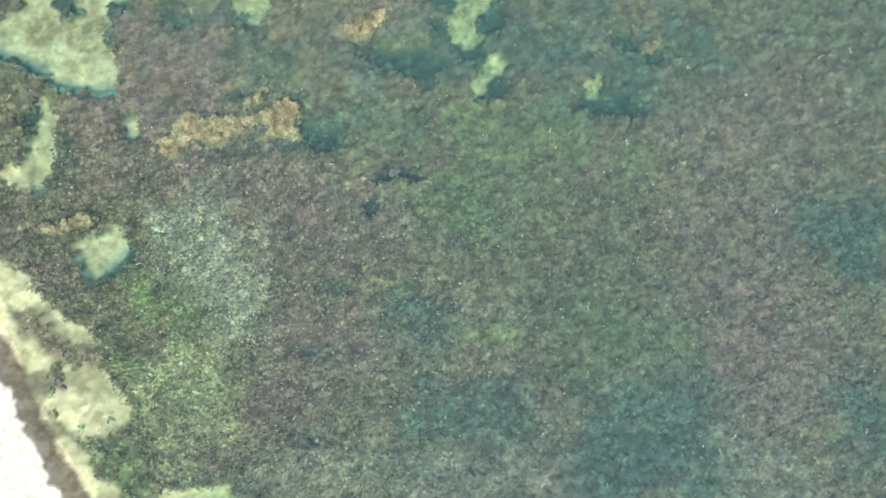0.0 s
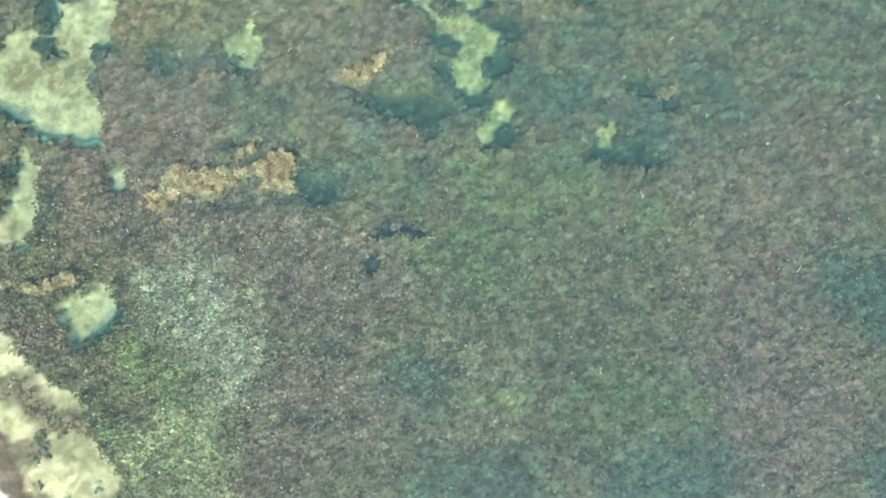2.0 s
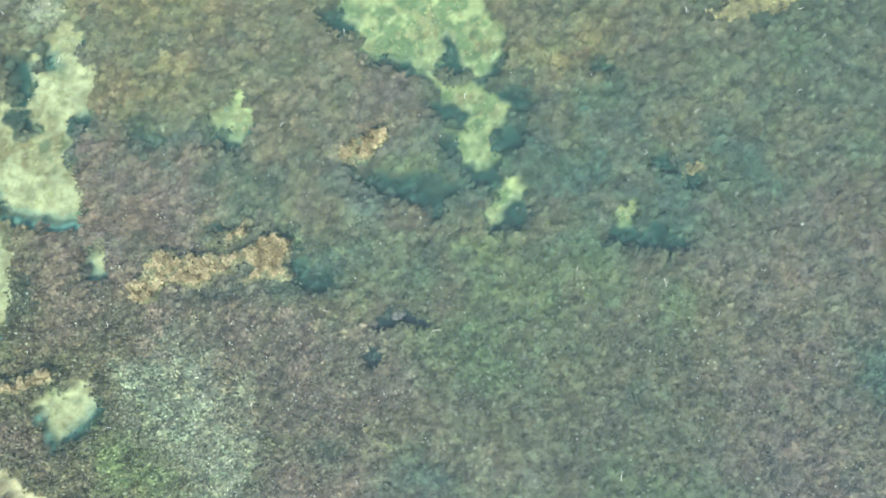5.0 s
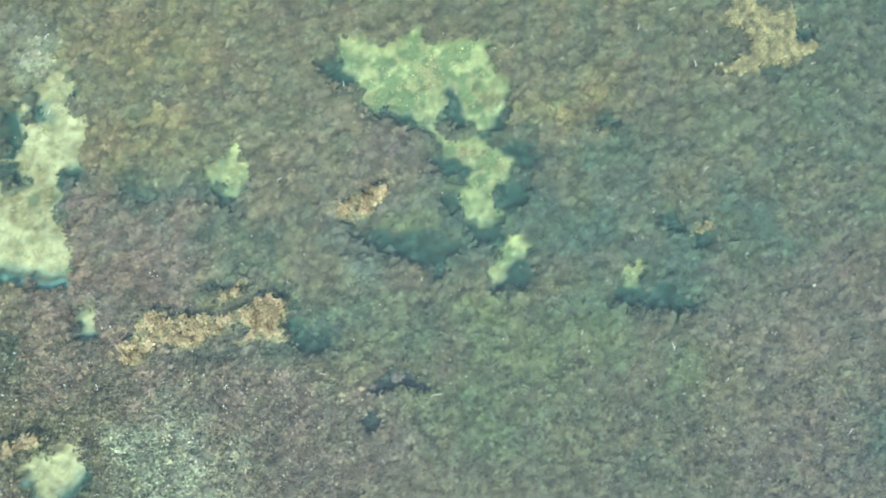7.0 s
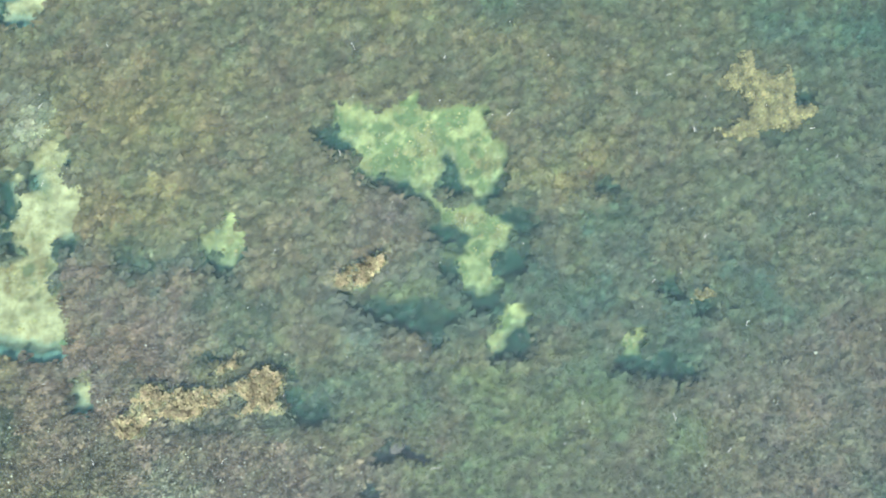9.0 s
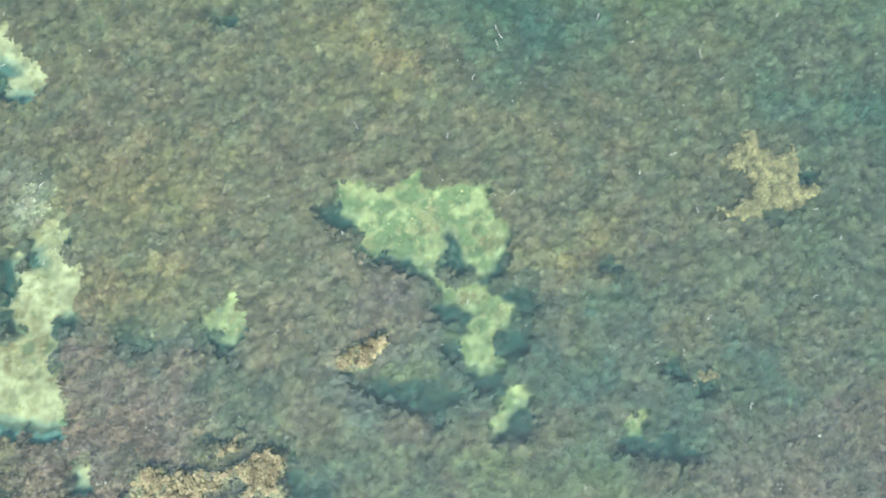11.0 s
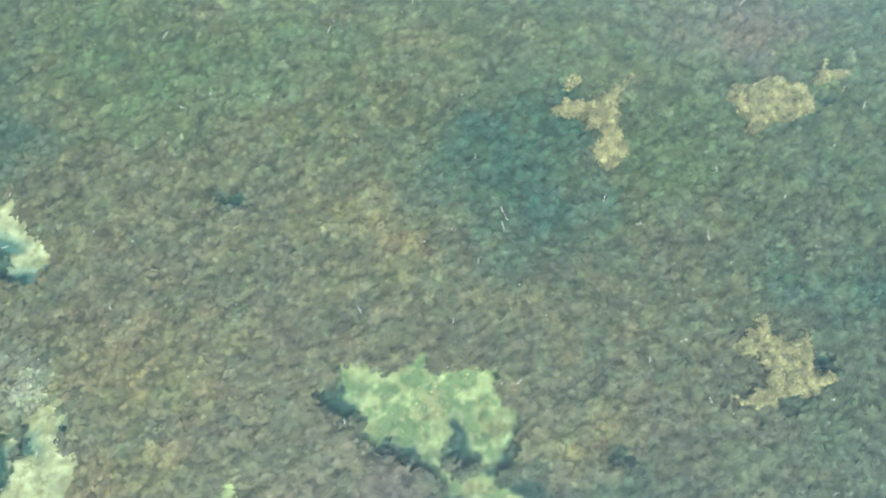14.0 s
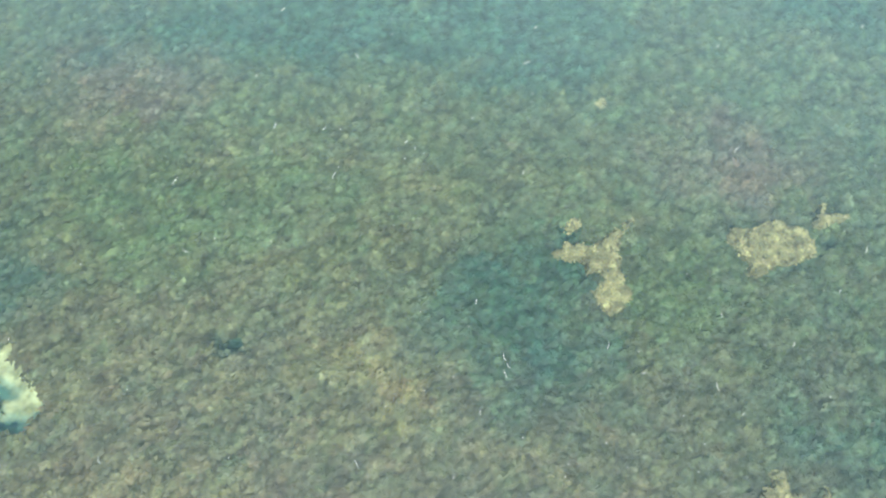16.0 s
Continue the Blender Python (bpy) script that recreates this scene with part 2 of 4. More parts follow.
outline("mat_c", (5.68, 7), (5.8, 7.17), (6.01, 7.34), (6.03, 7.53), (6.22, 7.58), (6.34, 7.41), (6.32, 7.27), (6.48, 7.23), (6.69, 7.15), (6.9, 7.22), (6.97, 7.38), (7.04, 7.22), (7.08, 6.96), (7.11, 6.8), (7.08, 6.66), (7.21, 6.59), (7.45, 6.66), (7.47, 6.5), (7.27, 6.4), (7.11, 6.27), (6.96, 6.15), (6.85, 6.25), (6.59, 6.21), (6.39, 6.13), (6.39, 5.95), (6.18, 5.91), (6.02, 6), (5.66, 5.99), (5.61, 6.09), (6.02, 6.14), (6.23, 6.38), (6.28, 6.55), (6.17, 6.75), (6.1, 6.91), (5.86, 6.9))
outline("mat_d", (2.23, 11.33), (2.39, 11.44), (2.5, 11.54), (2.93, 11.54), (3.14, 11.6), (3.36, 11.81), (3.57, 11.94), (3.79, 12.14), (3.87, 12.13), (3.68, 11.94), (3.57, 11.85), (3.52, 11.65), (3.47, 11.42), (3.58, 11.31), (3.47, 11.08), (3.58, 10.81), (3.72, 10.71), (3.69, 10.48), (3.48, 10.36), (3.32, 10.24), (3.16, 10.35), (3.09, 10.51), (3, 10.67), (3.21, 10.81), (3.15, 11.07), (2.94, 11), (2.88, 11.24), (2.56, 11.26))
outline("mat_d", (2.49, 11.94), (2.59, 12.06), (2.81, 12.04), (2.7, 11.89), (2.54, 11.83))
outline("hole", (2.49, 11.96), (2.72, 11.91), (2.7, 11.71), (2.39, 11.68))
outline("film", (2.28, 11.41), (2.59, 11.35), (2.86, 11.3), (2.59, 11.27), (2.31, 11.33))
outline("deep", (1.82, 11.25), (2.48, 11.24), (2.94, 11.23), (2.98, 10.83), (2.49, 10.81), (1.95, 10.89))
outline("mat_e", (5.61, 11.93), (5.79, 12.03), (6.12, 12.05), (6.33, 12.17), (6.66, 12.24), (6.98, 12.12), (7.2, 12.07), (7.27, 11.85), (7.23, 11.56), (7.07, 11.5), (6.85, 11.41), (6.53, 11.36), (6.37, 11.2), (6.15, 11.09), (5.99, 11.1), (6.03, 11.3), (5.84, 11.54), (5.68, 11.76))
outline("mat_e", (7.37, 12.37), (7.54, 12.66), (7.59, 12.43), (7.86, 12.48), (8.07, 12.38), (7.74, 12.33), (7.58, 12.17), (7.36, 12.16))
outline("hole", (7.45, 12), (7.7, 11.99), (7.74, 11.82), (7.48, 11.8))
outline("deep", (6.29, 11.18), (6.84, 11.4), (7.36, 11.57), (7.38, 11.35), (6.83, 11.24))
outline("sand", (-8.34, 8.82), (-8.04, 9), (-7.98, 8.79), (-7.81, 8.54), (-7.47, 8.34), (-7.28, 8.11), (-7.26, 7.84), (-7.46, 7.69), (-7.63, 7.76), (-7.9, 7.73), (-7.98, 7.91), (-7.72, 7.98), (-7.57, 8.04), (-7.75, 8.19), (-8.05, 8.34), (-8.56, 8.48))
outline("hole", (-8.66, 8.38), (-8.05, 8.33), (-7.75, 8.16), (-7.64, 8.05), (-7.74, 7.99), (-8.01, 7.92), (-7.94, 7.7), (-7.63, 7.73), (-7.45, 7.64), (-7.65, 7.55), (-8.5, 7.45))
outline("mat_f", (-7.39, -1.67), (-7.16, -1.64), (-6.87, -1.55), (-6.7, -1.46), (-6.42, -1.32), (-6.29, -1.37), (-6.29, -1.55), (-6.62, -1.63), (-6.84, -1.76), (-7.13, -1.84), (-7.32, -1.76))
outline("mat_g", (5.25, 2.91), (5.33, 3.04), (5.5, 3.08), (5.65, 3.05), (5.68, 2.99), (5.5, 3.01), (5.37, 2.98), (5.29, 2.87))
outline("sand", (-7.81, 1.1), (-7.57, 1.11), (-7.5, 0.8), (-7.41, 0.55), (-7.43, 0.23), (-7.39, -0.02), (-7.45, -0.4), (-7.4, -0.58), (-7.65, -0.78), (-8.06, -0.9), (-8.38, -0.82), (-8.44, -0.58), (-8.31, -0.38), (-7.99, -0.49), (-7.89, -0.3), (-7.84, -0.04), (-8, 0.05), (-7.82, 0.11), (-7.91, 0.4), (-7.7, 0.66), (-7.83, 0.91))
outline("turf", (-8, -0.4), (-7.47, -0.4), (-7.48, -0.62), (-7.84, -0.73))
outline("hole", (-8.18, 0.76), (-7.84, 0.84), (-7.8, 0.66), (-7.94, 0.43), (-8.11, 0.51))
outline("deep", (-7.33, 0.47), (-6.94, 0.28), (-6.91, -0.22), (-7.22, -0.42), (-7.29, -0.05))
outline("sand", (-5.9, 0.85), (-5.79, 0.89), (-5.63, 0.71), (-5.65, 0.52), (-5.76, 0.45), (-5.85, 0.57))
outline("hole", (-5.93, 0.59), (-5.81, 0.47), (-5.69, 0.43), (-5.72, 0.3), (-5.93, 0.38))
outline("film", (-5.87, 1.16), (-5.62, 1.1), (-5.55, 0.8), (-5.8, 0.84))
outline("sand", (-6.53, -1.95), (-6.66, -2.08), (-6.5, -2.19), (-6.36, -2.43), (-6.27, -2.63), (-6.11, -2.47), (-5.83, -2.22), (-5.59, -1.9), (-5.65, -1.68), (-5.9, -1.61), (-5.96, -1.8), (-6.17, -1.87), (-6.36, -1.84))
outline("film", (-6.67, -1.77), (-6.38, -1.64), (-6.12, -1.83), (-6.4, -2))
outline("hole", (-6.26, -2.66), (-5.83, -2.26), (-5.54, -1.97), (-5.42, -2.13), (-5.77, -2.6), (-6.17, -2.8))
outline("turf", (-6.32, -2.24), (-6.07, -2.23), (-5.99, -2.41), (-6.19, -2.56))
outline("sand", (-8.18, -2.48), (-7.93, -2.58), (-7.7, -2.93), (-7.37, -3.21), (-7, -3.37), (-6.86, -3.53), (-6.59, -3.75), (-6.21, -3.97), (-5.86, -4.12), (-6.07, -4.19), (-6.41, -4.27), (-6.74, -4), (-6.94, -3.83), (-7.15, -3.55), (-7.59, -3.4), (-8.11, -3.01), (-8.38, -2.79))
outline("turf", (-6.83, -3.71), (-6.21, -3.97), (-5.9, -4.12), (-6.06, -4.25), (-6.54, -4.24), (-6.87, -3.95))
outline("sand", (-8.22, -3.08), (-7.89, -3.36), (-7.73, -3.7), (-7.41, -3.89), (-7.14, -4.16), (-6.8, -4.47), (-6.84, -4.64), (-7.13, -4.68), (-7.45, -4.47), (-7.74, -4.1), (-8.01, -3.83), (-8.27, -3.61))
outline("sand", (-6.62, -5.04), (-6.54, -4.74), (-6.2, -4.61), (-5.89, -4.71), (-5.57, -4.92), (-5.43, -5.14), (-5.17, -5.36), (-5.15, -5.58), (-5.43, -5.71), (-5.99, -5.94), (-6.18, -5.81), (-6.5, -5.54), (-6.82, -5.33), (-6.9, -5.17))
outline("turf", (-6.48, -4.7), (-6.01, -4.66), (-5.63, -4.92), (-5.79, -5.1), (-6.33, -5.02))
outline("sand", (-6.8, -5.94), (-6.43, -5.96), (-6.16, -6.26), (-5.85, -6.61), (-5.71, -6.8), (-5.27, -7.13), (-4.77, -7.52), (-5.56, -7.68), (-5.84, -7.25), (-6.25, -6.7), (-6.56, -6.26))
outline("sand", (-4.56, -7.11), (-3.79, -6.95), (-2.99, -6.85), (-2.84, -7.2), (-4.55, -7.4))
outline("brown", (-7.27, -4.82), (-6.9, -4.65), (-6.57, -4.78), (-6.58, -5.05), (-6.99, -5.19), (-7.2, -5.07))
outline("brown", (-6.79, -5.56), (-6.52, -5.6), (-6.25, -5.87), (-6.57, -5.97), (-6.82, -5.85))
outline("brown", (-7.52, -3.48), (-7.09, -3.57), (-6.74, -4), (-6.53, -4.28), (-6.67, -4.58), (-6.94, -4.3), (-7.28, -3.97), (-7.53, -3.87))
outline("brown", (-6.54, -4.36), (-6.18, -4.22), (-5.82, -4.27), (-5.82, -4.53), (-6.38, -4.58))
outline("wrack", (-8.06, -3.93), (-7.64, -4.27), (-7.28, -4.85), (-7.02, -5.36), (-6.73, -5.8), (-6.46, -6.14), (-6.13, -6.48), (-5.86, -6.8), (-5.63, -7.14), (-5.28, -7.63), (-5.85, -7.66), (-6.11, -7.15), (-6.37, -6.81), (-6.62, -6.43), (-6.78, -6.11), (-7.05, -5.75), (-7.25, -5.31), (-7.48, -5.07), (-7.78, -4.74), (-8.1, -4.42))
outline("sand", (-7.11, -3.37), (-6.84, -3.59), (-6.17, -3.84), (-5.87, -4.15), (-6.12, -4.25), (-6.49, -4.09), (-6.74, -3.93), (-7.01, -3.66))
outline("sand", (-7.88, -2.88), (-7.73, -2.64), (-7.44, -3.07), (-6.99, -3.37), (-7.16, -3.43), (-7.54, -3.24), (-7.84, -3.18))
outline("sand", (-6.74, -5.93), (-6.51, -5.87), (-6.13, -6.18), (-5.88, -6.33), (-5.66, -6.77), (-5.24, -6.97), (-5.27, -7.19), (-5.78, -7.22), (-5.95, -6.78), (-6.21, -6.46), (-6.53, -6.26))
outline("sand", (-7.97, -3.54), (-7.57, -3.94), (-6.95, -4.18), (-6.72, -4.45), (-7.1, -4.65), (-7.39, -4.38), (-7.8, -3.94))
outline("sand", (-6.55, -4.58), (-5.96, -4.58), (-5.46, -4.96), (-5.12, -5.39), (-5.2, -5.68), (-5.75, -5.93), (-6.17, -5.85), (-6.44, -5.52), (-6.81, -5.37), (-6.77, -5.2), (-6.5, -5.01))
outline("brown", (-7.46, -3.39), (-7.1, -3.45), (-6.83, -3.74), (-6.73, -4.01), (-6.96, -4.06), (-7.35, -3.79))
outline("brown", (-6.78, -4.13), (-6.25, -4.13), (-5.85, -4.31), (-5.84, -4.46), (-6.44, -4.53), (-6.74, -4.45), (-6.82, -4.25))
outline("brown", (-7.12, -4.73), (-6.57, -4.65), (-6.52, -5.01), (-6.83, -5.15), (-6.98, -4.93))
outline("film", (-5.56, -5.92), (-4.9, -5.83), (-4.71, -6.49), (-4.76, -7.11), (-5.16, -7.13), (-5.46, -6.53))
outline("film", (-4.7, -3.76), (-4.06, -3.7), (-3.87, -3.89), (-4.15, -4.02), (-4.56, -3.99))
outline("pit", (-0.4, -0.3), (-0.36, -0.16), (-0.23, -0.12), (-0.18, 0.05), (-0.04, 0.12), (0.12, 0.07), (0.21, -0.06), (0.49, -0.08), (0.69, -0.14), (0.64, -0.22), (0.25, -0.23), (0.13, -0.1), (-0.01, -0.03), (-0.12, -0.13), (-0.13, -0.23), (-0.27, -0.3))
outline("pit", (-0.6, -0.76), (-0.53, -0.68), (-0.36, -0.67), (-0.25, -0.79), (-0.31, -0.94), (-0.45, -0.98), (-0.57, -0.9))
outline("deep", (-1.36, -2.34), (-1.12, -2.31), (-1.06, -2.42), (-1.22, -2.52))
outline("weedy", (-9.18, 5.14), (-7.78, 5.22), (-7.64, 4.75), (-7.47, 4.28), (-7.32, 3.87), (-7.47, 3.59), (-7.79, 3.63), (-8.34, 3.88), (-9.07, 4.19))
outline("hole", (-7.82, 4.5), (-7.53, 4.46), (-7.38, 4.17), (-7.32, 3.87), (-7.48, 3.62), (-7.71, 3.65), (-7.66, 4.03))
outline("weedy", (-7.95, 3.46), (-7.61, 3.57), (-7.39, 3.44), (-7.17, 3.14), (-7.26, 2.99), (-7.55, 2.95), (-7.86, 3.22))
outline("hole", (-7.92, 3.46), (-7.61, 3.57), (-7.39, 3.44), (-7.2, 3.14), (-7.34, 3.16), (-7.59, 3.35), (-7.82, 3.37))
outline("film", (-7.38, 4.45), (-6.89, 4.49), (-6.74, 4.22), (-7.22, 4.27))
outline("weedy", (-6.56, 3.43), (-6.13, 3.52), (-6.14, 3.27), (-6.39, 3.19), (-6.33, 2.93), (-6.29, 2.52), (-6.49, 2.51), (-6.53, 2.7), (-6.52, 3.03), (-6.59, 3.24))
outline("hole", (-6.56, 3.43), (-6.15, 3.51), (-6.16, 3.29), (-6.39, 3.19), (-6.36, 2.92), (-6.4, 2.75), (-6.51, 2.77), (-6.52, 3.03), (-6.59, 3.24))
outline("hole", (-6.52, 2.67), (-6.34, 2.71), (-6.33, 2.54), (-6.48, 2.53))
outline("turf", (-8.47, 2.93), (-7.78, 2.94), (-7.39, 3.08), (-6.99, 3.15), (-6.52, 3.09), (-6.47, 2.57), (-7.26, 2.38), (-7.5, 2.53), (-8.07, 2.48), (-8.42, 2.52))
outline("deep", (-5.57, 3.32), (-5.22, 3.36), (-4.81, 3.3), (-4.79, 3.01), (-5.49, 3.09))
outline("deep", (-1.64, -2.61), (-1.44, -2.44), (-1.17, -2.34), (-0.84, -2.52), (-0.88, -2.73), (-1.37, -2.71))
outline("deep", (4.18, -1.14), (4.5, -1.07), (4.57, -1.44), (4.25, -1.4))
outline("pale", (-5.34, -0.93), (-4.27, -0.75), (-3.24, -1.42), (-2.56, -2.35), (-2.38, -3.05), (-2.68, -3.77), (-2.87, -4.25), (-3.81, -4.3), (-4.45, -3.87), (-3.9, -3.37), (-4.23, -2.44), (-5, -1.88))
outline("ash", (-0.83, -6.41), (1.11, -6.08), (2.74, -6.21), (4.01, -6.25), (4.03, -6.7), (-1.13, -6.99))
outline("ash", (6.99, -5.3), (8.49, -5.33), (8.84, -6.43), (7.12, -6.52))
outline("ash", (1.73, -2.34), (2.58, -2.77), (2.84, -3.11), (2, -3.04))
outline("ash", (-2.61, -5.95), (-1.24, -5.65), (0.41, -5.89), (0.7, -6.88), (-2.74, -7.08))
outline("green", (3.77, -2.71), (4.94, -2.4), (6.37, -2.79), (6.62, -3.72), (5.22, -4.03), (3.81, -3.87))
outline("green", (-0.71, 0.19), (0.26, 0.37), (1.97, 0.09), (2.49, -0.62), (1.55, -1.15), (0.79, -0.47))
outline("lush", (-5.49, -2.39), (-4.62, -2.1), (-4.09, -2.67), (-4.14, -3.38), (-4.59, -3.64), (-5.32, -3.45), (-5.74, -3.94), (-5.81, -4.41), (-5.21, -4.49), (-5.55, -3.46))
outline("lush", (1.54, -3.12), (2.25, -3.14), (2.89, -2.99), (2.9, -3.22), (1.91, -3.51))
outline("lush", (-5.51, -6), (-4.92, -6.08), (-4.39, -6.72), (-4.58, -7.09), (-5.06, -6.99))
outline("lime", (-4.81, -3.77), (-3.88, -3.54), (-2.91, -3.78), (-2.97, -4.48), (-3.12, -5.41), (-3.87, -6.13), (-4.68, -6.18), (-5.06, -5.29), (-5.09, -4.49), (-5.57, -4.4), (-4.89, -4.13))
outline("lime", (-5.75, -6.01), (-5.24, -5.87), (-4.77, -6.41), (-4.58, -7.09), (-5.27, -7.13))
outline("gold", (-4.63, -3.79), (-4.1, -3.79), (-3.85, -3.95), (-4.19, -4.07), (-4.55, -3.97))
outline("gold", (-5.43, -6.22), (-4.95, -6.42), (-4.77, -6.97), (-5.12, -6.93))
outline("red", (-2.87, -4.25), (-2.3, -4.1), (-1.56, -4.41), (-0.81, -5.05), (-1.24, -5.53), (-2.16, -5.7), (-2.93, -4.94))
outline("red", (-4.25, -5.82), (-3.12, -5.41), (-2.72, -5.96), (-2.78, -6.63), (-3.8, -6.8), (-4.3, -6.5))
outline("red", (-2.41, -2.69), (-1.46, -2.76), (-0.35, -3.29), (0.28, -3.84), (-0.39, -4.34), (-1.35, -4.16), (-2.11, -3.5))
outline("red", (-0.31, -0.34), (0.53, -0.23), (0.82, -0.95), (0.12, -1.35), (-0.38, -1.02))
outline("red", (6.49, -2.91), (7.67, -2.72), (9.32, -2.87), (9.43, -4.02), (8.96, -4.73), (7.68, -4.81), (6.86, -4.28), (6.38, -3.5))
outline("red", (-8.31, -1.46), (-7.53, -1.9), (-6.61, -2.57), (-6.9, -3.18), (-7.65, -2.87), (-8.2, -2.3))
outline("red", (-7.32, 1.45), (-6.15, 3.19), (-3.67, 3.33), (-3.16, 1.81), (-4.93, 0.95), (-1.69, 0.26), (-0.66, -0.42), (-0.44, -1.99), (-2.42, -2.58), (-3.24, -1.42), (-4.27, -0.75), (-5.96, -0.84), (-6.86, -0.4))
outline("moss", (0, 0.48), (2.44, 0.36), (4.88, -0.12), (6.12, -1.86), (6.15, -3.74), (3.59, -4.35), (2.16, -3.73), (2.55, -2.06), (0.82, -0.95))
outline("teal", (4.3, -4.54), (5.57, -4.01), (6.75, -4.29), (6.99, -5.07), (6.65, -5.99), (5.05, -6.55), (4.12, -6.13), (3.86, -5.25))
outline("teal", (0.21, -4.65), (1.24, -4.25), (2.67, -4.63), (3.63, -5.26), (2.72, -5.76), (0.86, -5.75))
outline("teal", (9.43, -4.14), (10.45, -4.08), (10.43, -5.33), (9.65, -5.26))
outline("teal", (8.97, -0.38), (10.51, -0.41), (10.49, -1.38), (9.21, -1.21))
outline("teal", (0.09, -2.79), (0.91, -2.45), (1.77, -3.05), (1.21, -3.55), (0.26, -3.49))
outline("pool", (3.88, -5.7), (5.03, -5.52), (6.65, -5.99), (6.55, -6.56), (4.14, -6.69))
outline("gold", (-6.06, 4.88), (-5.03, 5.15), (-4.06, 4.87), (-3.87, 3.82), (-4.04, 3.29), (-5.18, 3.24), (-5.95, 3.73))
outline("gold", (1.71, 5.15), (3.38, 5.55), (3.7, 5.14), (3.3, 4.59), (2.06, 4.32))
outline("green", (-0.68, 0.99), (0.54, 1.15), (1.58, 0.8), (0.59, 0.25), (-0.54, 0.4))
outline("red", (-6.33, 3.29), (-5.37, 3.02), (-4.01, 2.98), (-3.26, 2.6), (-3.4, 1.78), (-4.39, 1.32), (-5.43, 1.37), (-5.99, 1.86), (-6.38, 2.66))
outline("red", (-1.33, 5), (-0.06, 4.85), (0.4, 4.03), (0.21, 3.6), (-1.03, 3.54), (-1.7, 4.14))
outline("red", (-1.27, 2.29), (-0.13, 2.14), (0.31, 1.75), (-0.3, 1.52), (-1.13, 1.68))
outline("red", (-7.25, 1.08), (-6.03, 1.24), (-5.16, 0.68), (-5.29, -0.13), (-6.49, -0.39), (-7.14, -0.02))
outline("red", (-0.4, -0.29), (0.71, -0.19), (0.94, -0.72), (-0.17, -0.89))
outline("teal", (0.16, 4.65), (0.81, 4.05), (0.45, 2.99), (1.1, 2.4), (1.92, 2.44), (2.51, 3.29), (2.48, 4.13), (1.84, 4.41))
outline("teal", (2.9, 4.15), (3.93, 4.41), (4.99, 3.41), (5.42, 3.02), (5.01, 2.59), (3.96, 3.16))
outline("teal", (-5.5, 3.28), (-3.93, 3.25), (-3.8, 2.94), (-5.35, 2.87))
outline("teal", (-3.69, 2.89), (-2.44, 2.75), (-2.5, 2.13), (-3.23, 2.19))
outline("teal", (-2.11, 0.93), (-1.49, 0.85), (-1.15, 0.37), (-1.86, 0.34))
outline("pale", (-7.76, 6.09), (-6.92, 6.13), (-6.74, 5.38), (-7.25, 5.15), (-7.68, 5.23))
outline("pool", (-0.32, 10.43), (0.94, 11.52), (2.47, 11.49), (3.26, 10.29), (3.17, 9.18), (2.34, 8.39), (1.06, 8.64), (-0.05, 9.45))
outline("gold", (-2.15, 9.54), (-0.86, 9.5), (0.05, 8.67), (0.5, 8.15), (-0.54, 7.88), (-1.62, 8.15), (-2.32, 8.87))
outline("green", (-6.97, 11.81), (-5, 12.15), (-4.12, 11.26), (-4.79, 10.31), (-6.07, 10.93))
outline("green", (3.57, 11.43), (5.21, 11.52), (5.74, 10.42), (4.66, 9.26), (3.58, 10.08))
outline("red", (5.56, 13.53), (7.12, 13.73), (7.54, 12.92), (6.21, 12.61))
outline("gold", (-2.21, 9.55), (-0.7, 9.63), (-0.43, 8.78), (-1.71, 8.71))
outline("gold", (-6.73, 6.33), (-4.7, 6.86), (-3.39, 6.31), (-3.69, 5.29), (-5.48, 4.8), (-6.38, 5.34))
outline("teal", (-6.49, 17.22), (-1.33, 17.44), (3.73, 16.47), (2.49, 15.28), (-1.17, 15.53), (-4.86, 15.22))
outline("teal", (6.9, 17.8), (9.61, 17.92), (9.37, 16.3), (8.02, 16.81))
outline("pale", (-5.43, -0.92), (-4.02, -0.74), (-2.97, -1.55), (-2.34, -2.81), (-2.38, -3.66), (-3.01, -4.01), (-3.82, -3.31), (-4.78, -2.19))
outline("umber", (6.01, -0.67), (7.62, 0.06), (9.43, -0.06), (9.44, -3.9), (6.61, -4.05), (5.83, -2.18))
outline("umber", (5.19, 1.81), (7.04, 2.46), (9.42, 2.79), (9.43, 0.48), (6.53, 0.23))
outline("red", (-2.44, -2.92), (-1.36, -2.76), (-0.36, -3.24), (-0.2, -4.18), (-0.82, -4.52), (-2.43, -4.5))
outline("red", (-0.42, -0.34), (0.45, -0.24), (0.7, -0.94), (0.07, -1.4), (-0.59, -1.22))
outline("green", (-0.03, 0.45), (1.07, 0.39), (2.2, -0.43), (2.24, -1.29), (1.16, -1.34), (0.24, -0.53))

# ---- noise and fields on arrays ----


def value_noise(x, y, size, seed):
    """Smooth noise, -1 to 1, with lumps of the given size in metres."""
    table = np.random.RandomState(seed).rand(256, 256) * 2 - 1
    u, v = x / size + 57.3, y / size + 31.7
    i, j = np.floor(u).astype(int), np.floor(v).astype(int)
    a, b = u - i, v - j
    a, b = a * a * (3 - 2 * a), b * b * (3 - 2 * b)
    i0, i1, j0, j1 = i % 256, (i + 1) % 256, j % 256, (j + 1) % 256
    low = table[i0, j0] * (1 - a) + table[i1, j0] * a
    high = table[i0, j1] * (1 - a) + table[i1, j1] * a
    return low * (1 - b) + high * b


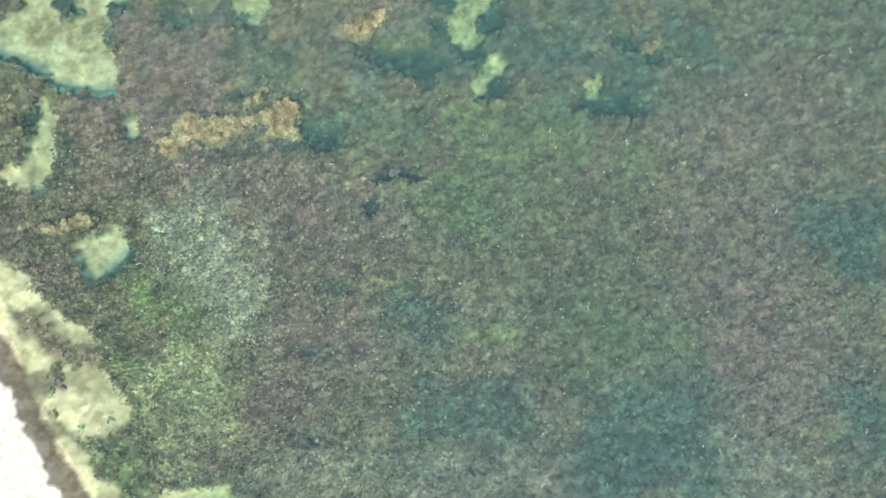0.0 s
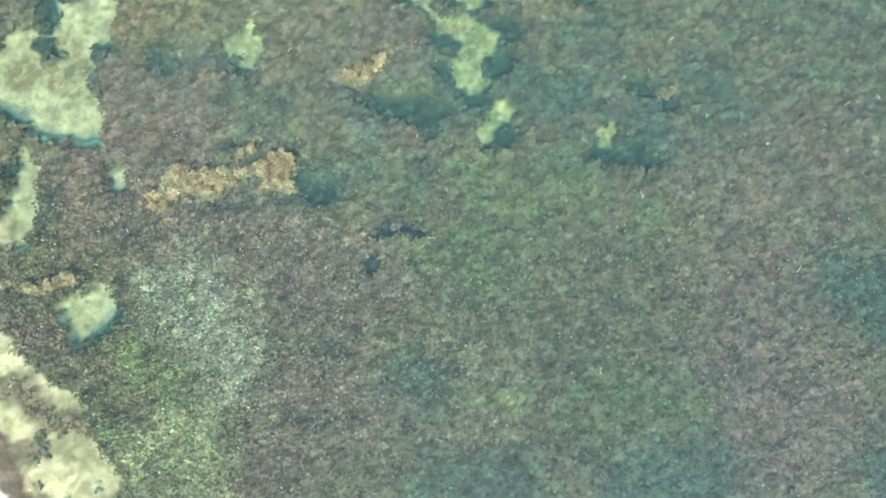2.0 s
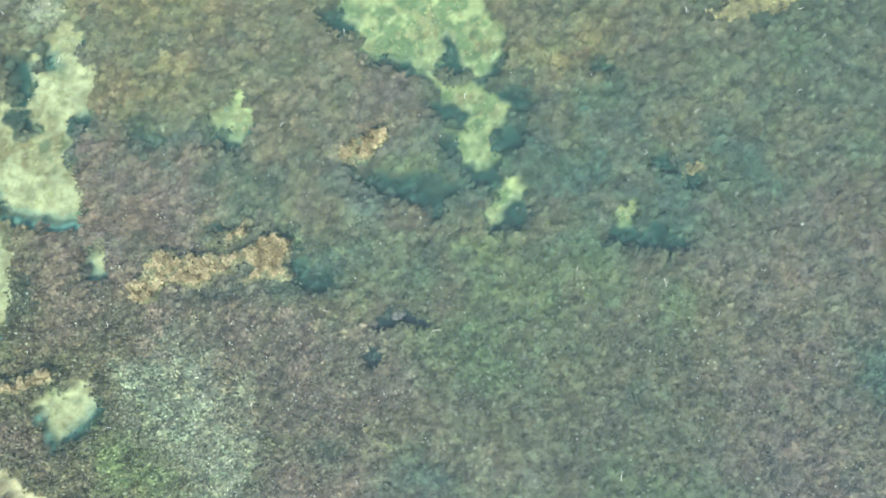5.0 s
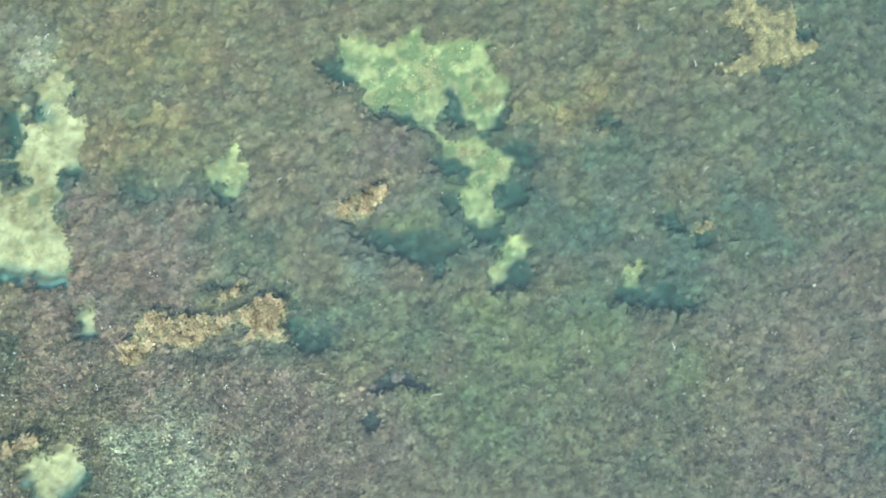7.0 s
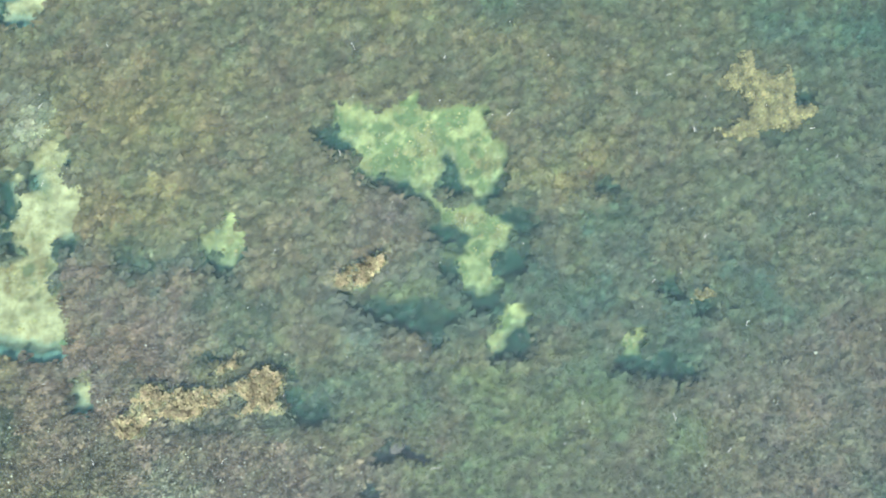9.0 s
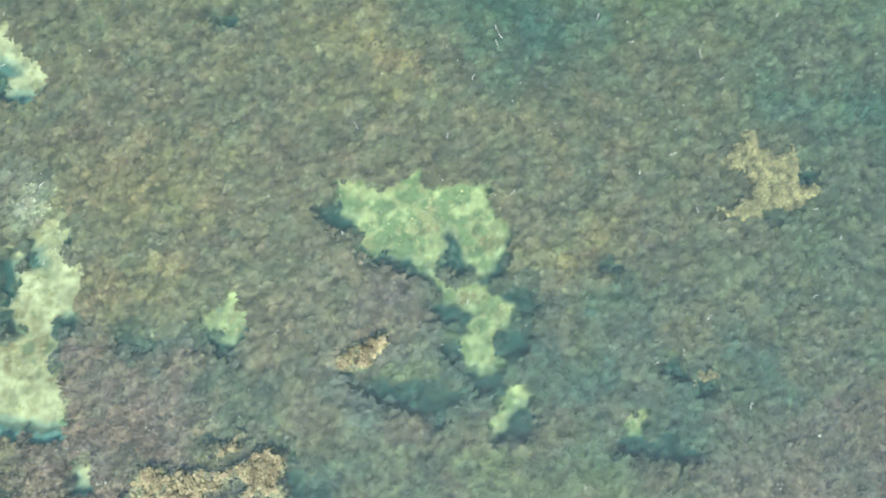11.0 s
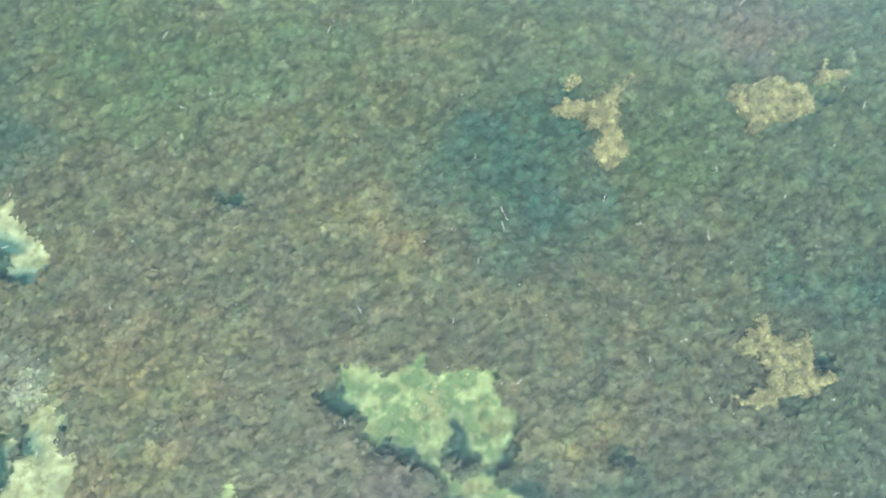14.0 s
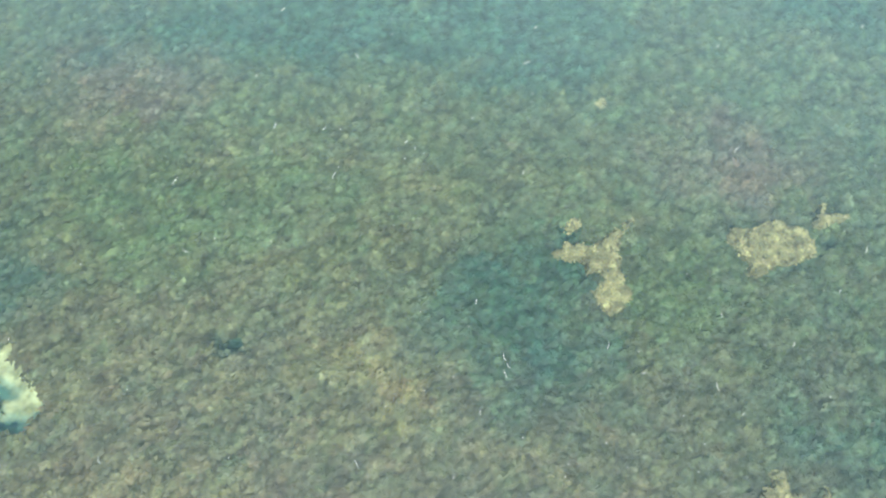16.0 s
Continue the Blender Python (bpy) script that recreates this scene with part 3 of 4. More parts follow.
def fbm(x, y, size, seed, octaves=3):
    return sum(value_noise(x, y, size / 2 ** k, seed + k) / 2 ** k for k in range(octaves)) / 1.6


def step(low, high, v):
    s = np.clip((v - low) / (high - low), 0, 1)
    return s * s * (3 - 2 * s)


def within(shape, x, y):
    """Metres to the edge of an outline, positive within; far points get -1000."""
    low, high = shape.min(0) - 2.2, shape.max(0) + 2.2
    near = np.flatnonzero((x > low[0]) & (x < high[0]) & (y > low[1]) & (y < high[1]))
    far = np.full(np.shape(x), -1e3)
    px, py = x[near], y[near]
    best, odd = np.full(len(near), 1e9), np.zeros(len(near), dtype=bool)
    for (ax, ay), (bx, by) in zip(shape, np.roll(shape, -1, 0)):
        ex, ey = bx - ax, by - ay
        k = np.clip(((px - ax) * ex + (py - ay) * ey) / (ex * ex + ey * ey + 1e-12), 0, 1)
        best = np.minimum(best, (px - ax - k * ex) ** 2 + (py - ay - k * ey) ** 2)
        if ay != by:
            odd ^= ((ay > py) != (by > py)) & (px < ex * (py - ay) / ey + ax)
    far[near] = np.sqrt(best) * np.where(odd, 1, -1)
    return far


def field(zone, x, y, ragged=0.12, size=0.45, seed=3):
    """About the distance in metres to the zone's edge, positive within, with a ragged outline."""
    wx = x + fbm(x, y, size, seed) * ragged + value_noise(x, y, 0.11, seed + 21) * ragged * 0.25
    wy = y + fbm(x, y, size, seed + 9) * ragged + value_noise(x, y, 0.11, seed + 31) * ragged * 0.25
    best = np.full(np.shape(x), -1e3)
    for cx, cy, rx, ry, turn in PATCHES.get(zone, ()):
        dx, dy = wx - cx, wy - cy
        p = (dx * math.cos(turn) + dy * math.sin(turn)) / rx
        q = (-dx * math.sin(turn) + dy * math.cos(turn)) / ry
        best = np.maximum(best, (1 - np.sqrt(p * p + q * q)) * min(rx, ry))
    for shape in OUTLINES.get(zone, ()):
        best = np.maximum(best, within(shape, wx, wy))
    return best


def raft_field(zone, x, y):
    return field(zone, x, y, 0.07, 0.16, RAFT_SEEDS[zone])


def shore(x, y):
    """Metres out from the edge of the dry sand."""
    return 0.852 * x + 0.523 * y + 9.02 + fbm(x, y, 1.1, 71) * 0.05 + value_noise(x, y, 0.25, 75) * 0.04


WATER_Z = 0.165
RAFT_SEEDS = {"mat_" + letter: 200 + 7 * number for number, letter in enumerate("abcdefgi")}
BASE = {"olive": OLIVE, "red": RED, "pale": PALE, "green": GREEN, "gold": GOLD, "teal": TEAL, "lush": LUSH, "lime": LIME, "ash": ASH, "moss": MOSS, "umber": UMBER, "pool": POOL}


def zone_weights(x, y):
    """The share of each kind of weed in the meadow; teal and pool carry painted water haze."""
    left = {}
    rest = np.ones(np.shape(x))
    for zone, soft, most in (("pool", 1.05, 0.85), ("lush", 0.4, 0.85), ("lime", 0.4, 0.85), ("ash", 0.5, 0.7), ("teal", 0.7, 0.85), ("gold", 0.45, 0.8), ("green", 0.55, 0.6), ("pale", 0.5, 0.85), ("red", 0.75, 0.75), ("moss", 0.9, 0.8), ("umber", 0.8, 0.7)):
        f = field(zone, x, y, 0.6, 0.9, 40 + len(zone)) + fbm(x, y, 0.6, 90 + len(zone)) * 0.5
        w = step(-soft, soft, f) * most
        left[zone] = rest * w
        rest = rest * (1 - w)
    left["green"] = left["green"] + rest * 0.4 * step(7.0, 13.0, y)
    rest = rest * (1 - 0.4 * step(7.0, 13.0, y))
    # weed shifts to teal outward: deep-water haze painted into its colour
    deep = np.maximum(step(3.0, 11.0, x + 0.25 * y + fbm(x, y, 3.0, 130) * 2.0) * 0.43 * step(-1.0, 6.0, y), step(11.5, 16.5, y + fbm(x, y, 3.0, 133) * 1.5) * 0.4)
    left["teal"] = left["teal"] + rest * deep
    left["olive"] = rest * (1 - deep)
    return left


def weed_colour(x, y):
    w = zone_weights(x, y)
    return sum(w[k][..., None] * np.array(BASE[k]) for k in w), w


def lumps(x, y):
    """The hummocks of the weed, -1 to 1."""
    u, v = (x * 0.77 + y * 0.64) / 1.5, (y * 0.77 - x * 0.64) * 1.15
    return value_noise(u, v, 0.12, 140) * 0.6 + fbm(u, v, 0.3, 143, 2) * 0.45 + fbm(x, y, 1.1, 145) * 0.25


def hummocks(x, y):
    return lumps(x, y) * 0.035


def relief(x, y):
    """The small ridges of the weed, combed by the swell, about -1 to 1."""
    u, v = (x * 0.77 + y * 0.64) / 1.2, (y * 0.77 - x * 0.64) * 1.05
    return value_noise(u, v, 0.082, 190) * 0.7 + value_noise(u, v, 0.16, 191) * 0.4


def bed(x, y):
    """Height of the bed, and its shares of pale sand, greenish film, dark hollow, brown weed and wrack along the beach,
    shaded rim and pit.
    """
    s = shore(x, y)
    sand_f = field("sand", x, y, 0.07, 0.22)
    sand_f = np.maximum(sand_f, np.minimum(0.34 - s + fbm(x, y, 0.4, 82) * 0.12, 0.3))
    sand = step(-0.14, 0.01, sand_f + fbm(x, y, 0.12, 15) * 0.045)
    algal = step(-0.1, 0.12, field("film", x, y, 0.12, 0.3, 17) + fbm(x, y, 0.15, 18) * 0.1) * 0.62
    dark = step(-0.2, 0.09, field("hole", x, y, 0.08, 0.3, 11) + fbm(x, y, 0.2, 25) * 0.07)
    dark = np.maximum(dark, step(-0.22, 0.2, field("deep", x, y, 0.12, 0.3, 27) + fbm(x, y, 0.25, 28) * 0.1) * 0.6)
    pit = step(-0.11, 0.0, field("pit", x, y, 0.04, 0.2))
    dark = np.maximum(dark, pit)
    near = step(1.5, 0.0, s)
    wrack = step(-0.1, -0.01, field("wrack", x, y, 0.1, 0.3, 77) + fbm(x, y, 0.12, 79) * 0.06) * (0.88 + 0.12 * step(-0.25, 0.1, fbm(x, y, 0.3, 84) + 0.4 * fbm(x, y, 0.1, 85)))
    wrack = np.maximum(wrack, step(0.2, 0.13, np.abs(s - 0.16)) * 0.9 * step(-4.0, -3.6, y) + step(0.2, 0.13, np.abs(s - 0.16)) * 0.9 * step(-7.4, -7.7, y))
    brown = step(-0.09, 0.09, field("brown", x, y, 0.12, 0.3, 61) + fbm(x, y, 0.15, 63) * 0.12) * (0.5 + 0.45 * step(-0.3, 0.1, fbm(x, y, 0.16, 64)))
    weedy = step(-0.05, 0.04, field("weedy", x, y, 0.07, 0.22) + fbm(x, y, 0.12, 16) * 0.04)
    sand = sand * (1 - brown) * (1 - weedy)
    # strip south of each sand patch, lowered and later tinted as bank shade
    shade_rim = step(-0.1, 0.03, field("sand", x, y + 0.17 + 0.1 * step(-3.0, -5.0, x), 0.07, 0.22)) * (1 - sand) * step(1.5, 2.5, s) * (1 - 0.85 * weedy)
    dark = dark * (1 - sand * 0.85)
    z = hummocks(x, y) + fbm(x, y, 2.5, 6) * 0.05 - step(2, 12, x) * 0.1 - 0.02 * step(10, 3, s)
    z = z * (1 - sand) + sand * (-0.2 + fbm(x, y, 0.3, 7) * 0.04 + fbm(x, y, 0.13, 9, 2) * 0.02) * step(0.4, 2.4, s) - np.maximum(dark * 0.17, shade_rim * 0.1) * step(1.0, 2.4, s)
    z = z + near * 0.2 + step(0.3, -2.0, s) * 0.35 + step(-2, -40, s) * 1.5 + wrack * 0.03
    far = np.maximum(np.abs(x) - 14, np.abs(y - 5) - 16)
    z = z - step(0, 60, far) * 1.2 * step(-1, 4, s)
    return z, sand, algal, dark, brown, wrack, shade_rim, pit


# ---- materials ----


def material(name):
    m = bpy.data.materials.new(name)
    m.use_nodes = True
    return m, m.node_tree.nodes, m.node_tree.links, m.node_tree.nodes["Principled BSDF"]


def add(nodes, kind, **values):
    n = nodes.new(kind)
    for key, value in values.items():
        if key == "operation":
            n.operation = value
        elif key == "data_type":
            n.data_type = value
        elif key == "blend_type":
            n.blend_type = value
        else:
            n.inputs[key.replace("_", " ")].default_value = value
    return n


def noise_tex(nodes, links, scale, detail=4.0, rough=0.6):
    where = nodes.new("ShaderNodeNewGeometry")
    n = add(nodes, "ShaderNodeTexNoise", Scale=scale, Detail=detail, Roughness=rough)
    links.new(where.outputs["Position"], n.inputs["Vector"])
    return n


def ramp(nodes, links, value, stops):
    r = nodes.new("ShaderNodeValToRGB")
    while len(r.color_ramp.elements) < len(stops):
        r.color_ramp.elements.new(0.5)
    for e, (p, c) in zip(r.color_ramp.elements, stops):
        e.position, e.color = p, (*c, 1)
    links.new(value, r.inputs[0])
    return r


def times(nodes, links, a, b, factor=1.0, blend="MULTIPLY"):
    m = nodes.new("ShaderNodeMix")
    m.data_type, m.blend_type = "RGBA", blend
    m.inputs[0].default_value = factor
    links.new(a, m.inputs[6])
    links.new(b, m.inputs[7])
    return m.outputs[2]


def bump(nodes, links, value, bsdf, strength, distance):
    b = add(nodes, "ShaderNodeBump", Strength=strength, Distance=distance)
    links.new(value, b.inputs["Height"])
    links.new(b.outputs[0], bsdf.inputs["Normal"])


def grey(v):
    return (v, v, v)


def bed_material():
    m, nodes, links, bsdf = material("sea_bed")
    tint = nodes.new("ShaderNodeAttribute")
    tint.attribute_name = "tint"
    fine = noise_tex(nodes, links, 90, 5, 0.7)
    blotch = noise_tex(nodes, links, 9, 5, 0.65)
    a = ramp(nodes, links, fine.outputs[0], ((0.3, grey(0.62)), (0.7, grey(1.3))))
    b = ramp(nodes, links, blotch.outputs[0], ((0.3, (0.72, 0.7, 0.62)), (0.52, grey(1.0)), (0.75, grey(1.18))))
    c = times(nodes, links, tint.outputs["Color"], a.outputs[0])
    c = times(nodes, links, c, b.outputs[0], 0.8)
    links.new(c, bsdf.inputs["Base Color"])
    bsdf.inputs["Roughness"].default_value = 0.85
    bsdf.inputs["Specular IOR Level"].default_value = 0.25
    bump(nodes, links, fine.outputs[0], bsdf, 0.6, 0.02)
    return m


def weed_material(name, gloss=0.25, dim=0.82, high=1.25):
    m, nodes, links, bsdf = material(name)
    tint = nodes.new("ShaderNodeAttribute")
    tint.attribute_name = "tint"
    where = nodes.new("ShaderNodeNewGeometry")
    r = ramp(nodes, links, where.outputs["Random Per Island"],
             ((0.0, grey(dim)), (0.45, (0.92, 0.9, 0.88)), (0.85, (1.1, 1.12, 1.04)), (1.0, (high, high, high * 0.93))))
    grain = noise_tex(nodes, links, 60, 3, 0.6)
    g = ramp(nodes, links, grain.outputs[0], ((0.3, grey(0.8)), (0.7, grey(1.18))))
    c = times(nodes, links, tint.outputs["Color"], r.outputs[0])
    c = times(nodes, links, c, g.outputs[0])
    links.new(c, bsdf.inputs["Base Color"])
    bsdf.inputs["Roughness"].default_value = 0.55
    bsdf.inputs["Specular IOR Level"].default_value = gloss
    return m


def raft_material():
    m, nodes, links, bsdf = material("tan_weed")
    lump = noise_tex(nodes, links, 11, 6, 0.75)
    fine = noise_tex(nodes, links, 70, 4, 0.7)
    a = ramp(nodes, links, lump.outputs[0], ((0.32, (0.18, 0.16, 0.095)), (0.44, (0.235, 0.22, 0.115)), (0.58, (0.26, 0.24, 0.13)), (0.7, (0.35, 0.33, 0.2))))
    b = ramp(nodes, links, fine.outputs[0], ((0.3, grey(0.55)), (0.7, grey(1.3))))
    links.new(times(nodes, links, a.outputs[0], b.outputs[0]), bsdf.inputs["Base Color"])
    bsdf.inputs["Roughness"].default_value = 0.7
    bump(nodes, links, fine.outputs[0], bsdf, 0.8, 0.03)
    return m


def stone_material():
    m, nodes, links, bsdf = material("pale_stone")
    n = noise_tex(nodes, links, 25, 6, 0.7)
    a = ramp(nodes, links, n.outputs[0], ((0.38, (0.05, 0.045, 0.04)), (0.52, (0.17, 0.15, 0.135)), (0.7, (0.36, 0.33, 0.3))))
    links.new(a.outputs[0], bsdf.inputs["Base Color"])
    bsdf.inputs["Roughness"].default_value = 0.8
    bump(nodes, links, n.outputs[0], bsdf, 0.6, 0.02)
    return m


def straw_material():
    m, nodes, links, bsdf = material("bleached_blade")
    n = noise_tex(nodes, links, 40, 3)
    a = ramp(nodes, links, n.outputs[0], ((0.3, (0.55, 0.55, 0.42)), (0.7, (0.8, 0.8, 0.7))))
    links.new(a.outputs[0], bsdf.inputs["Base Color"])
    bsdf.inputs["Roughness"].default_value = 0.45
    return m


def water_material():
    m, nodes, links, bsdf = material("clear_sea_water")
    nodes.remove(bsdf)
    clear = add(nodes, "ShaderNodeBsdfTransparent", Color=WATER_TINT)
    gloss = add(nodes, "ShaderNodeBsdfAnisotropic", Color=(1, 1, 1, 1), Roughness=0.06)
    fresnel = add(nodes, "ShaderNodeFresnel", IOR=1.33)
    where = nodes.new("ShaderNodeNewGeometry")
    drift = nodes.new("ShaderNodeMapping")
    drift.inputs["Rotation"].default_value = (0, 0, radians(-42))
    drift.inputs["Scale"].default_value = (0.5, 1.5, 1)
    links.new(where.outputs["Position"], drift.inputs["Vector"])
    wave = add(nodes, "ShaderNodeTexNoise", Scale=5.0, Detail=4.0, Roughness=0.55)
    links.new(drift.outputs[0], wave.inputs["Vector"])
    b = add(nodes, "ShaderNodeBump", Strength=0.3, Distance=0.03)
    links.new(wave.outputs[0], b.inputs["Height"])
    links.new(b.outputs[0], gloss.inputs["Normal"])
    links.new(b.outputs[0], fresnel.inputs["Normal"])
    # diffuse veil that imitates haze and sky sheen over the bed
    haze = add(nodes, "ShaderNodeBsdfDiffuse", Color=HAZE_COLOUR)
    hazy = add(nodes, "ShaderNodeMixShader", Fac=HAZE_SHARE)
    links.new(clear.outputs[0], hazy.inputs[1])
    links.new(haze.outputs[0], hazy.inputs[2])
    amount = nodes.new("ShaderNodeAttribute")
    amount.attribute_name = "haze"
    links.new(amount.outputs["Fac"], hazy.inputs[0])
    mix = nodes.new("ShaderNodeMixShader")
    links.new(fresnel.outputs[0], mix.inputs[0])
    links.new(hazy.outputs[0], mix.inputs[1])
    links.new(gloss.outputs[0], mix.inputs[2])
    links.new(mix.outputs[0], nodes["Material Output"].inputs[0])
    return m


BED, RAFT, STONE, STRAW, WATER = bed_material(), raft_material(), stone_material(), straw_material(), water_material()
FROND = weed_material("tan_frond", 0.3, 0.75, 1.3)

# ---- mesh helpers ----


def raw_mesh(name, verts, corners, starts, mat, smooth=False, tint=None):
    """A mesh from arrays: vertices, the corners of all faces in a row, and where each face starts."""
    me = bpy.data.meshes.new(name)
    me.vertices.add(len(verts))
    me.vertices.foreach_set("co", np.asarray(verts, dtype=np.float32).ravel())
    me.loops.add(len(corners))
    me.loops.foreach_set("vertex_index", np.asarray(corners, dtype=np.int32))
    me.polygons.add(len(starts))
    me.polygons.foreach_set("loop_start", np.asarray(starts, dtype=np.int32))
    if smooth:
        me.polygons.foreach_set("use_smooth", np.ones(len(starts), dtype=bool))
    if tint is not None:
        at = me.attributes.new("tint", "FLOAT_COLOR", "POINT")
        at.data.foreach_set("color", np.hstack([tint, np.ones((len(tint), 1))]).astype(np.float32).ravel())
    me.update(calc_edges=True)
    me.validate()
    me.materials.append(mat)
    return me


def grid_corners(nx, ny):
    i, j = np.meshgrid(np.arange(nx - 1), np.arange(ny - 1), indexing="ij")
    a = (i * ny + j).ravel()
    return np.stack([a, a + ny, a + ny + 1, a + 1], 1)


def blades(x, y, z, tint, per, length, width, lean, rng, spread):
    """Tufts of narrow tapering blades, each leaning its own way: vertices, corners, starts, tints."""
    n = len(x)
    turn = rng.rand(n, per) * 2 * np.pi
    size = length[:, None] * (0.5 + 0.9 * rng.rand(n, per))
    bow = lean[0] + (lean[1] - lean[0]) * rng.rand(n, per)
    wide = width * (0.5 + rng.rand(n, per))
    away = spread * np.sqrt(rng.rand(n, per))
    at = rng.rand(n, per) * 2 * np.pi
    lift = length[:, None] * 0.45 * rng.rand(n, per)
    base = np.stack([x[:, None] + away * np.cos(at), y[:, None] + away * np.sin(at), z[:, None] - 0.01 + lift], -1)
    out = np.stack([np.cos(turn), np.sin(turn), 0 * turn], -1)
    side = np.stack([-np.sin(turn), np.cos(turn), (rng.rand(n, per) - 0.5) * 1.6], -1) * wide[..., None] / 2
    up = np.array([0, 0, 1.0])
    tip = base + size[..., None] * (out * np.sin(bow)[..., None] + up * np.cos(bow)[..., None])
    v = np.stack([base - side, base + side, tip + side * 0.45, tip - side * 0.45], 2).reshape(-1, 3)
    count = n * per
    return v, np.arange(count * 4), np.arange(count) * 4, np.repeat(tint, per * 4, 0)


def flakes(x, y, z, tint, per, length, size, rng, spread, stretch=1.0):
    """Crumpled lobes of weed: small bent four-sided flakes piled round each place."""
    n = len(x)
    away, at = spread * np.sqrt(rng.rand(n, per)), rng.rand(n, per) * 2 * np.pi
    pile = length[:, None] * (0.45 + 0.55 * rng.rand(n, per)) * (1.15 - 0.4 * away / spread)
    centre = np.stack([x[:, None] + away * np.cos(at), y[:, None] + away * np.sin(at), z[:, None] + pile], -1)
    turn = rng.rand(n, per) * 2 * np.pi
    tilt = rng.rand(n, per) * 0.4
    a = np.stack([np.cos(turn) * np.cos(tilt), np.sin(turn) * np.cos(tilt), -np.sin(tilt)], -1) * stretch
    c = np.stack([-np.sin(turn), np.cos(turn), 0 * turn], -1) / stretch ** 0.5
    size = np.broadcast_to(size, (n,))[:, None, None] * np.exp(rng.normal(0, 0.35, (n, per, 1)))
    r = size * (0.4 + 1.0 * rng.rand(n, per, 4))
    fold = (rng.rand(n, per, 1) - 0.35) * size * 0.6 * np.array([0, 0, 1.0])
    v = np.stack([centre + a * r[..., 0:1] - fold, centre + c * r[..., 1:2] + fold, centre - a * r[..., 2:3] - fold, centre - c * r[..., 3:4] + fold], 2).reshape(-1, 3)
    count = n * per
    return v, np.arange(count * 4), np.arange(count) * 4, np.repeat(tint, per * 4, 0)


def tufts(x, y, z, tint, per, high, size, rng, spread, mixed, loose, bulge):
    """Cushions of weed, combed by the swell: overlapping flakes laid on each dome and on the ridges of the bed, facing outward."""
    n = len(x)
    comb = (radians(40) + 0.5 * fbm(x, y, 1.5, 180))[:, None]
    away, at = np.sqrt(rng.rand(n, per)), rng.rand(n, per) * 2 * np.pi
    wide = spread * np.exp(rng.normal(0, 0.2, (n, 1)))
    along, cross = away * np.cos(at) * 1.2, away * np.sin(at) * 0.9
    out = np.stack([along * np.cos(comb) - cross * np.sin(comb), along * np.sin(comb) + cross * np.cos(comb)], -1) * wide[..., None]
    px, py, e = x[:, None] + out[..., 0], y[:, None] + out[..., 1], 0.02
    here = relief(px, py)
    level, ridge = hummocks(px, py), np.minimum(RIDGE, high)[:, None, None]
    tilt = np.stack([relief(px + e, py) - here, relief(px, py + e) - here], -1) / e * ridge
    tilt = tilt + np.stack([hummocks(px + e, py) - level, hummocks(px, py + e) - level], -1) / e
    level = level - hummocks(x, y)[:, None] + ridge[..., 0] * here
    up = high[:, None] * (1.0 - bulge[:, None] * away ** 2) + high[:, None] * (0.1 + 0.4 * bulge[:, None]) * (rng.rand(n, per) - 0.5)
    centre = np.stack([px, py, z[:, None] + up + level], -1)
    fall = -2 * bulge[:, None] * high[:, None] * away / wide
    r = np.hypot(out[..., 0], out[..., 1]) + 1e-6
    slope = out / r[..., None] * fall[..., None] + tilt + rng.normal(0, 1, (n, per, 2)) * np.reshape(loose, (-1, 1, 1))
    turn = comb + rng.normal(0, 0.7, (n, per))
    a2, c2 = np.stack([np.cos(turn), np.sin(turn)], -1), np.stack([-np.sin(turn), np.cos(turn)], -1)
    a = np.concatenate([a2, (a2 * slope).sum(-1, keepdims=True)], -1) * 1.35
    c = np.concatenate([c2, (c2 * slope).sum(-1, keepdims=True)], -1) * 0.8
    size = np.broadcast_to(size, (n,))[:, None, None] * np.exp(rng.normal(0, 0.3, (n, per, 1)))
    k = size * (0.6 + 0.7 * rng.rand(n, per, 4))
    v = np.stack([centre + a * k[..., 0:1], centre + c * k[..., 1:2], centre - a * k[..., 2:3], centre - c * k[..., 3:4]], 2).reshape(-1, 3)
    count = n * per
    # random tone, plus ridge shading in the colour: crests lighter, furrows darker
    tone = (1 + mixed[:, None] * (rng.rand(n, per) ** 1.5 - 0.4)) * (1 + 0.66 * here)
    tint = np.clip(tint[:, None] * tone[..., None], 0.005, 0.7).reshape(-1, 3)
    return v, np.arange(count * 4), np.arange(count) * 4, np.repeat(tint, 4, 0)


def joined(*sets):
    """Several sets of four-sided pieces as one."""
    v = np.concatenate([s[0] for s in sets])
    return v, np.arange(len(v)), np.arange(len(v) // 4) * 4, np.concatenate([s[3] for s in sets])


def part(name, me, parent, label=""):
    ob = new(name, me)
    ob.parent = parent
    return tagged(ob, label)


# ---- the sea bed and the beach, one sheet to the horizon ----


def spread_axis(low, high, gap, reach):
    inner = np.arange(low, high + gap, gap)
    out = np.geomspace(0.3, reach, 26)
    return np.concatenate([low - out[::-1], inner, inner[-1] + out])


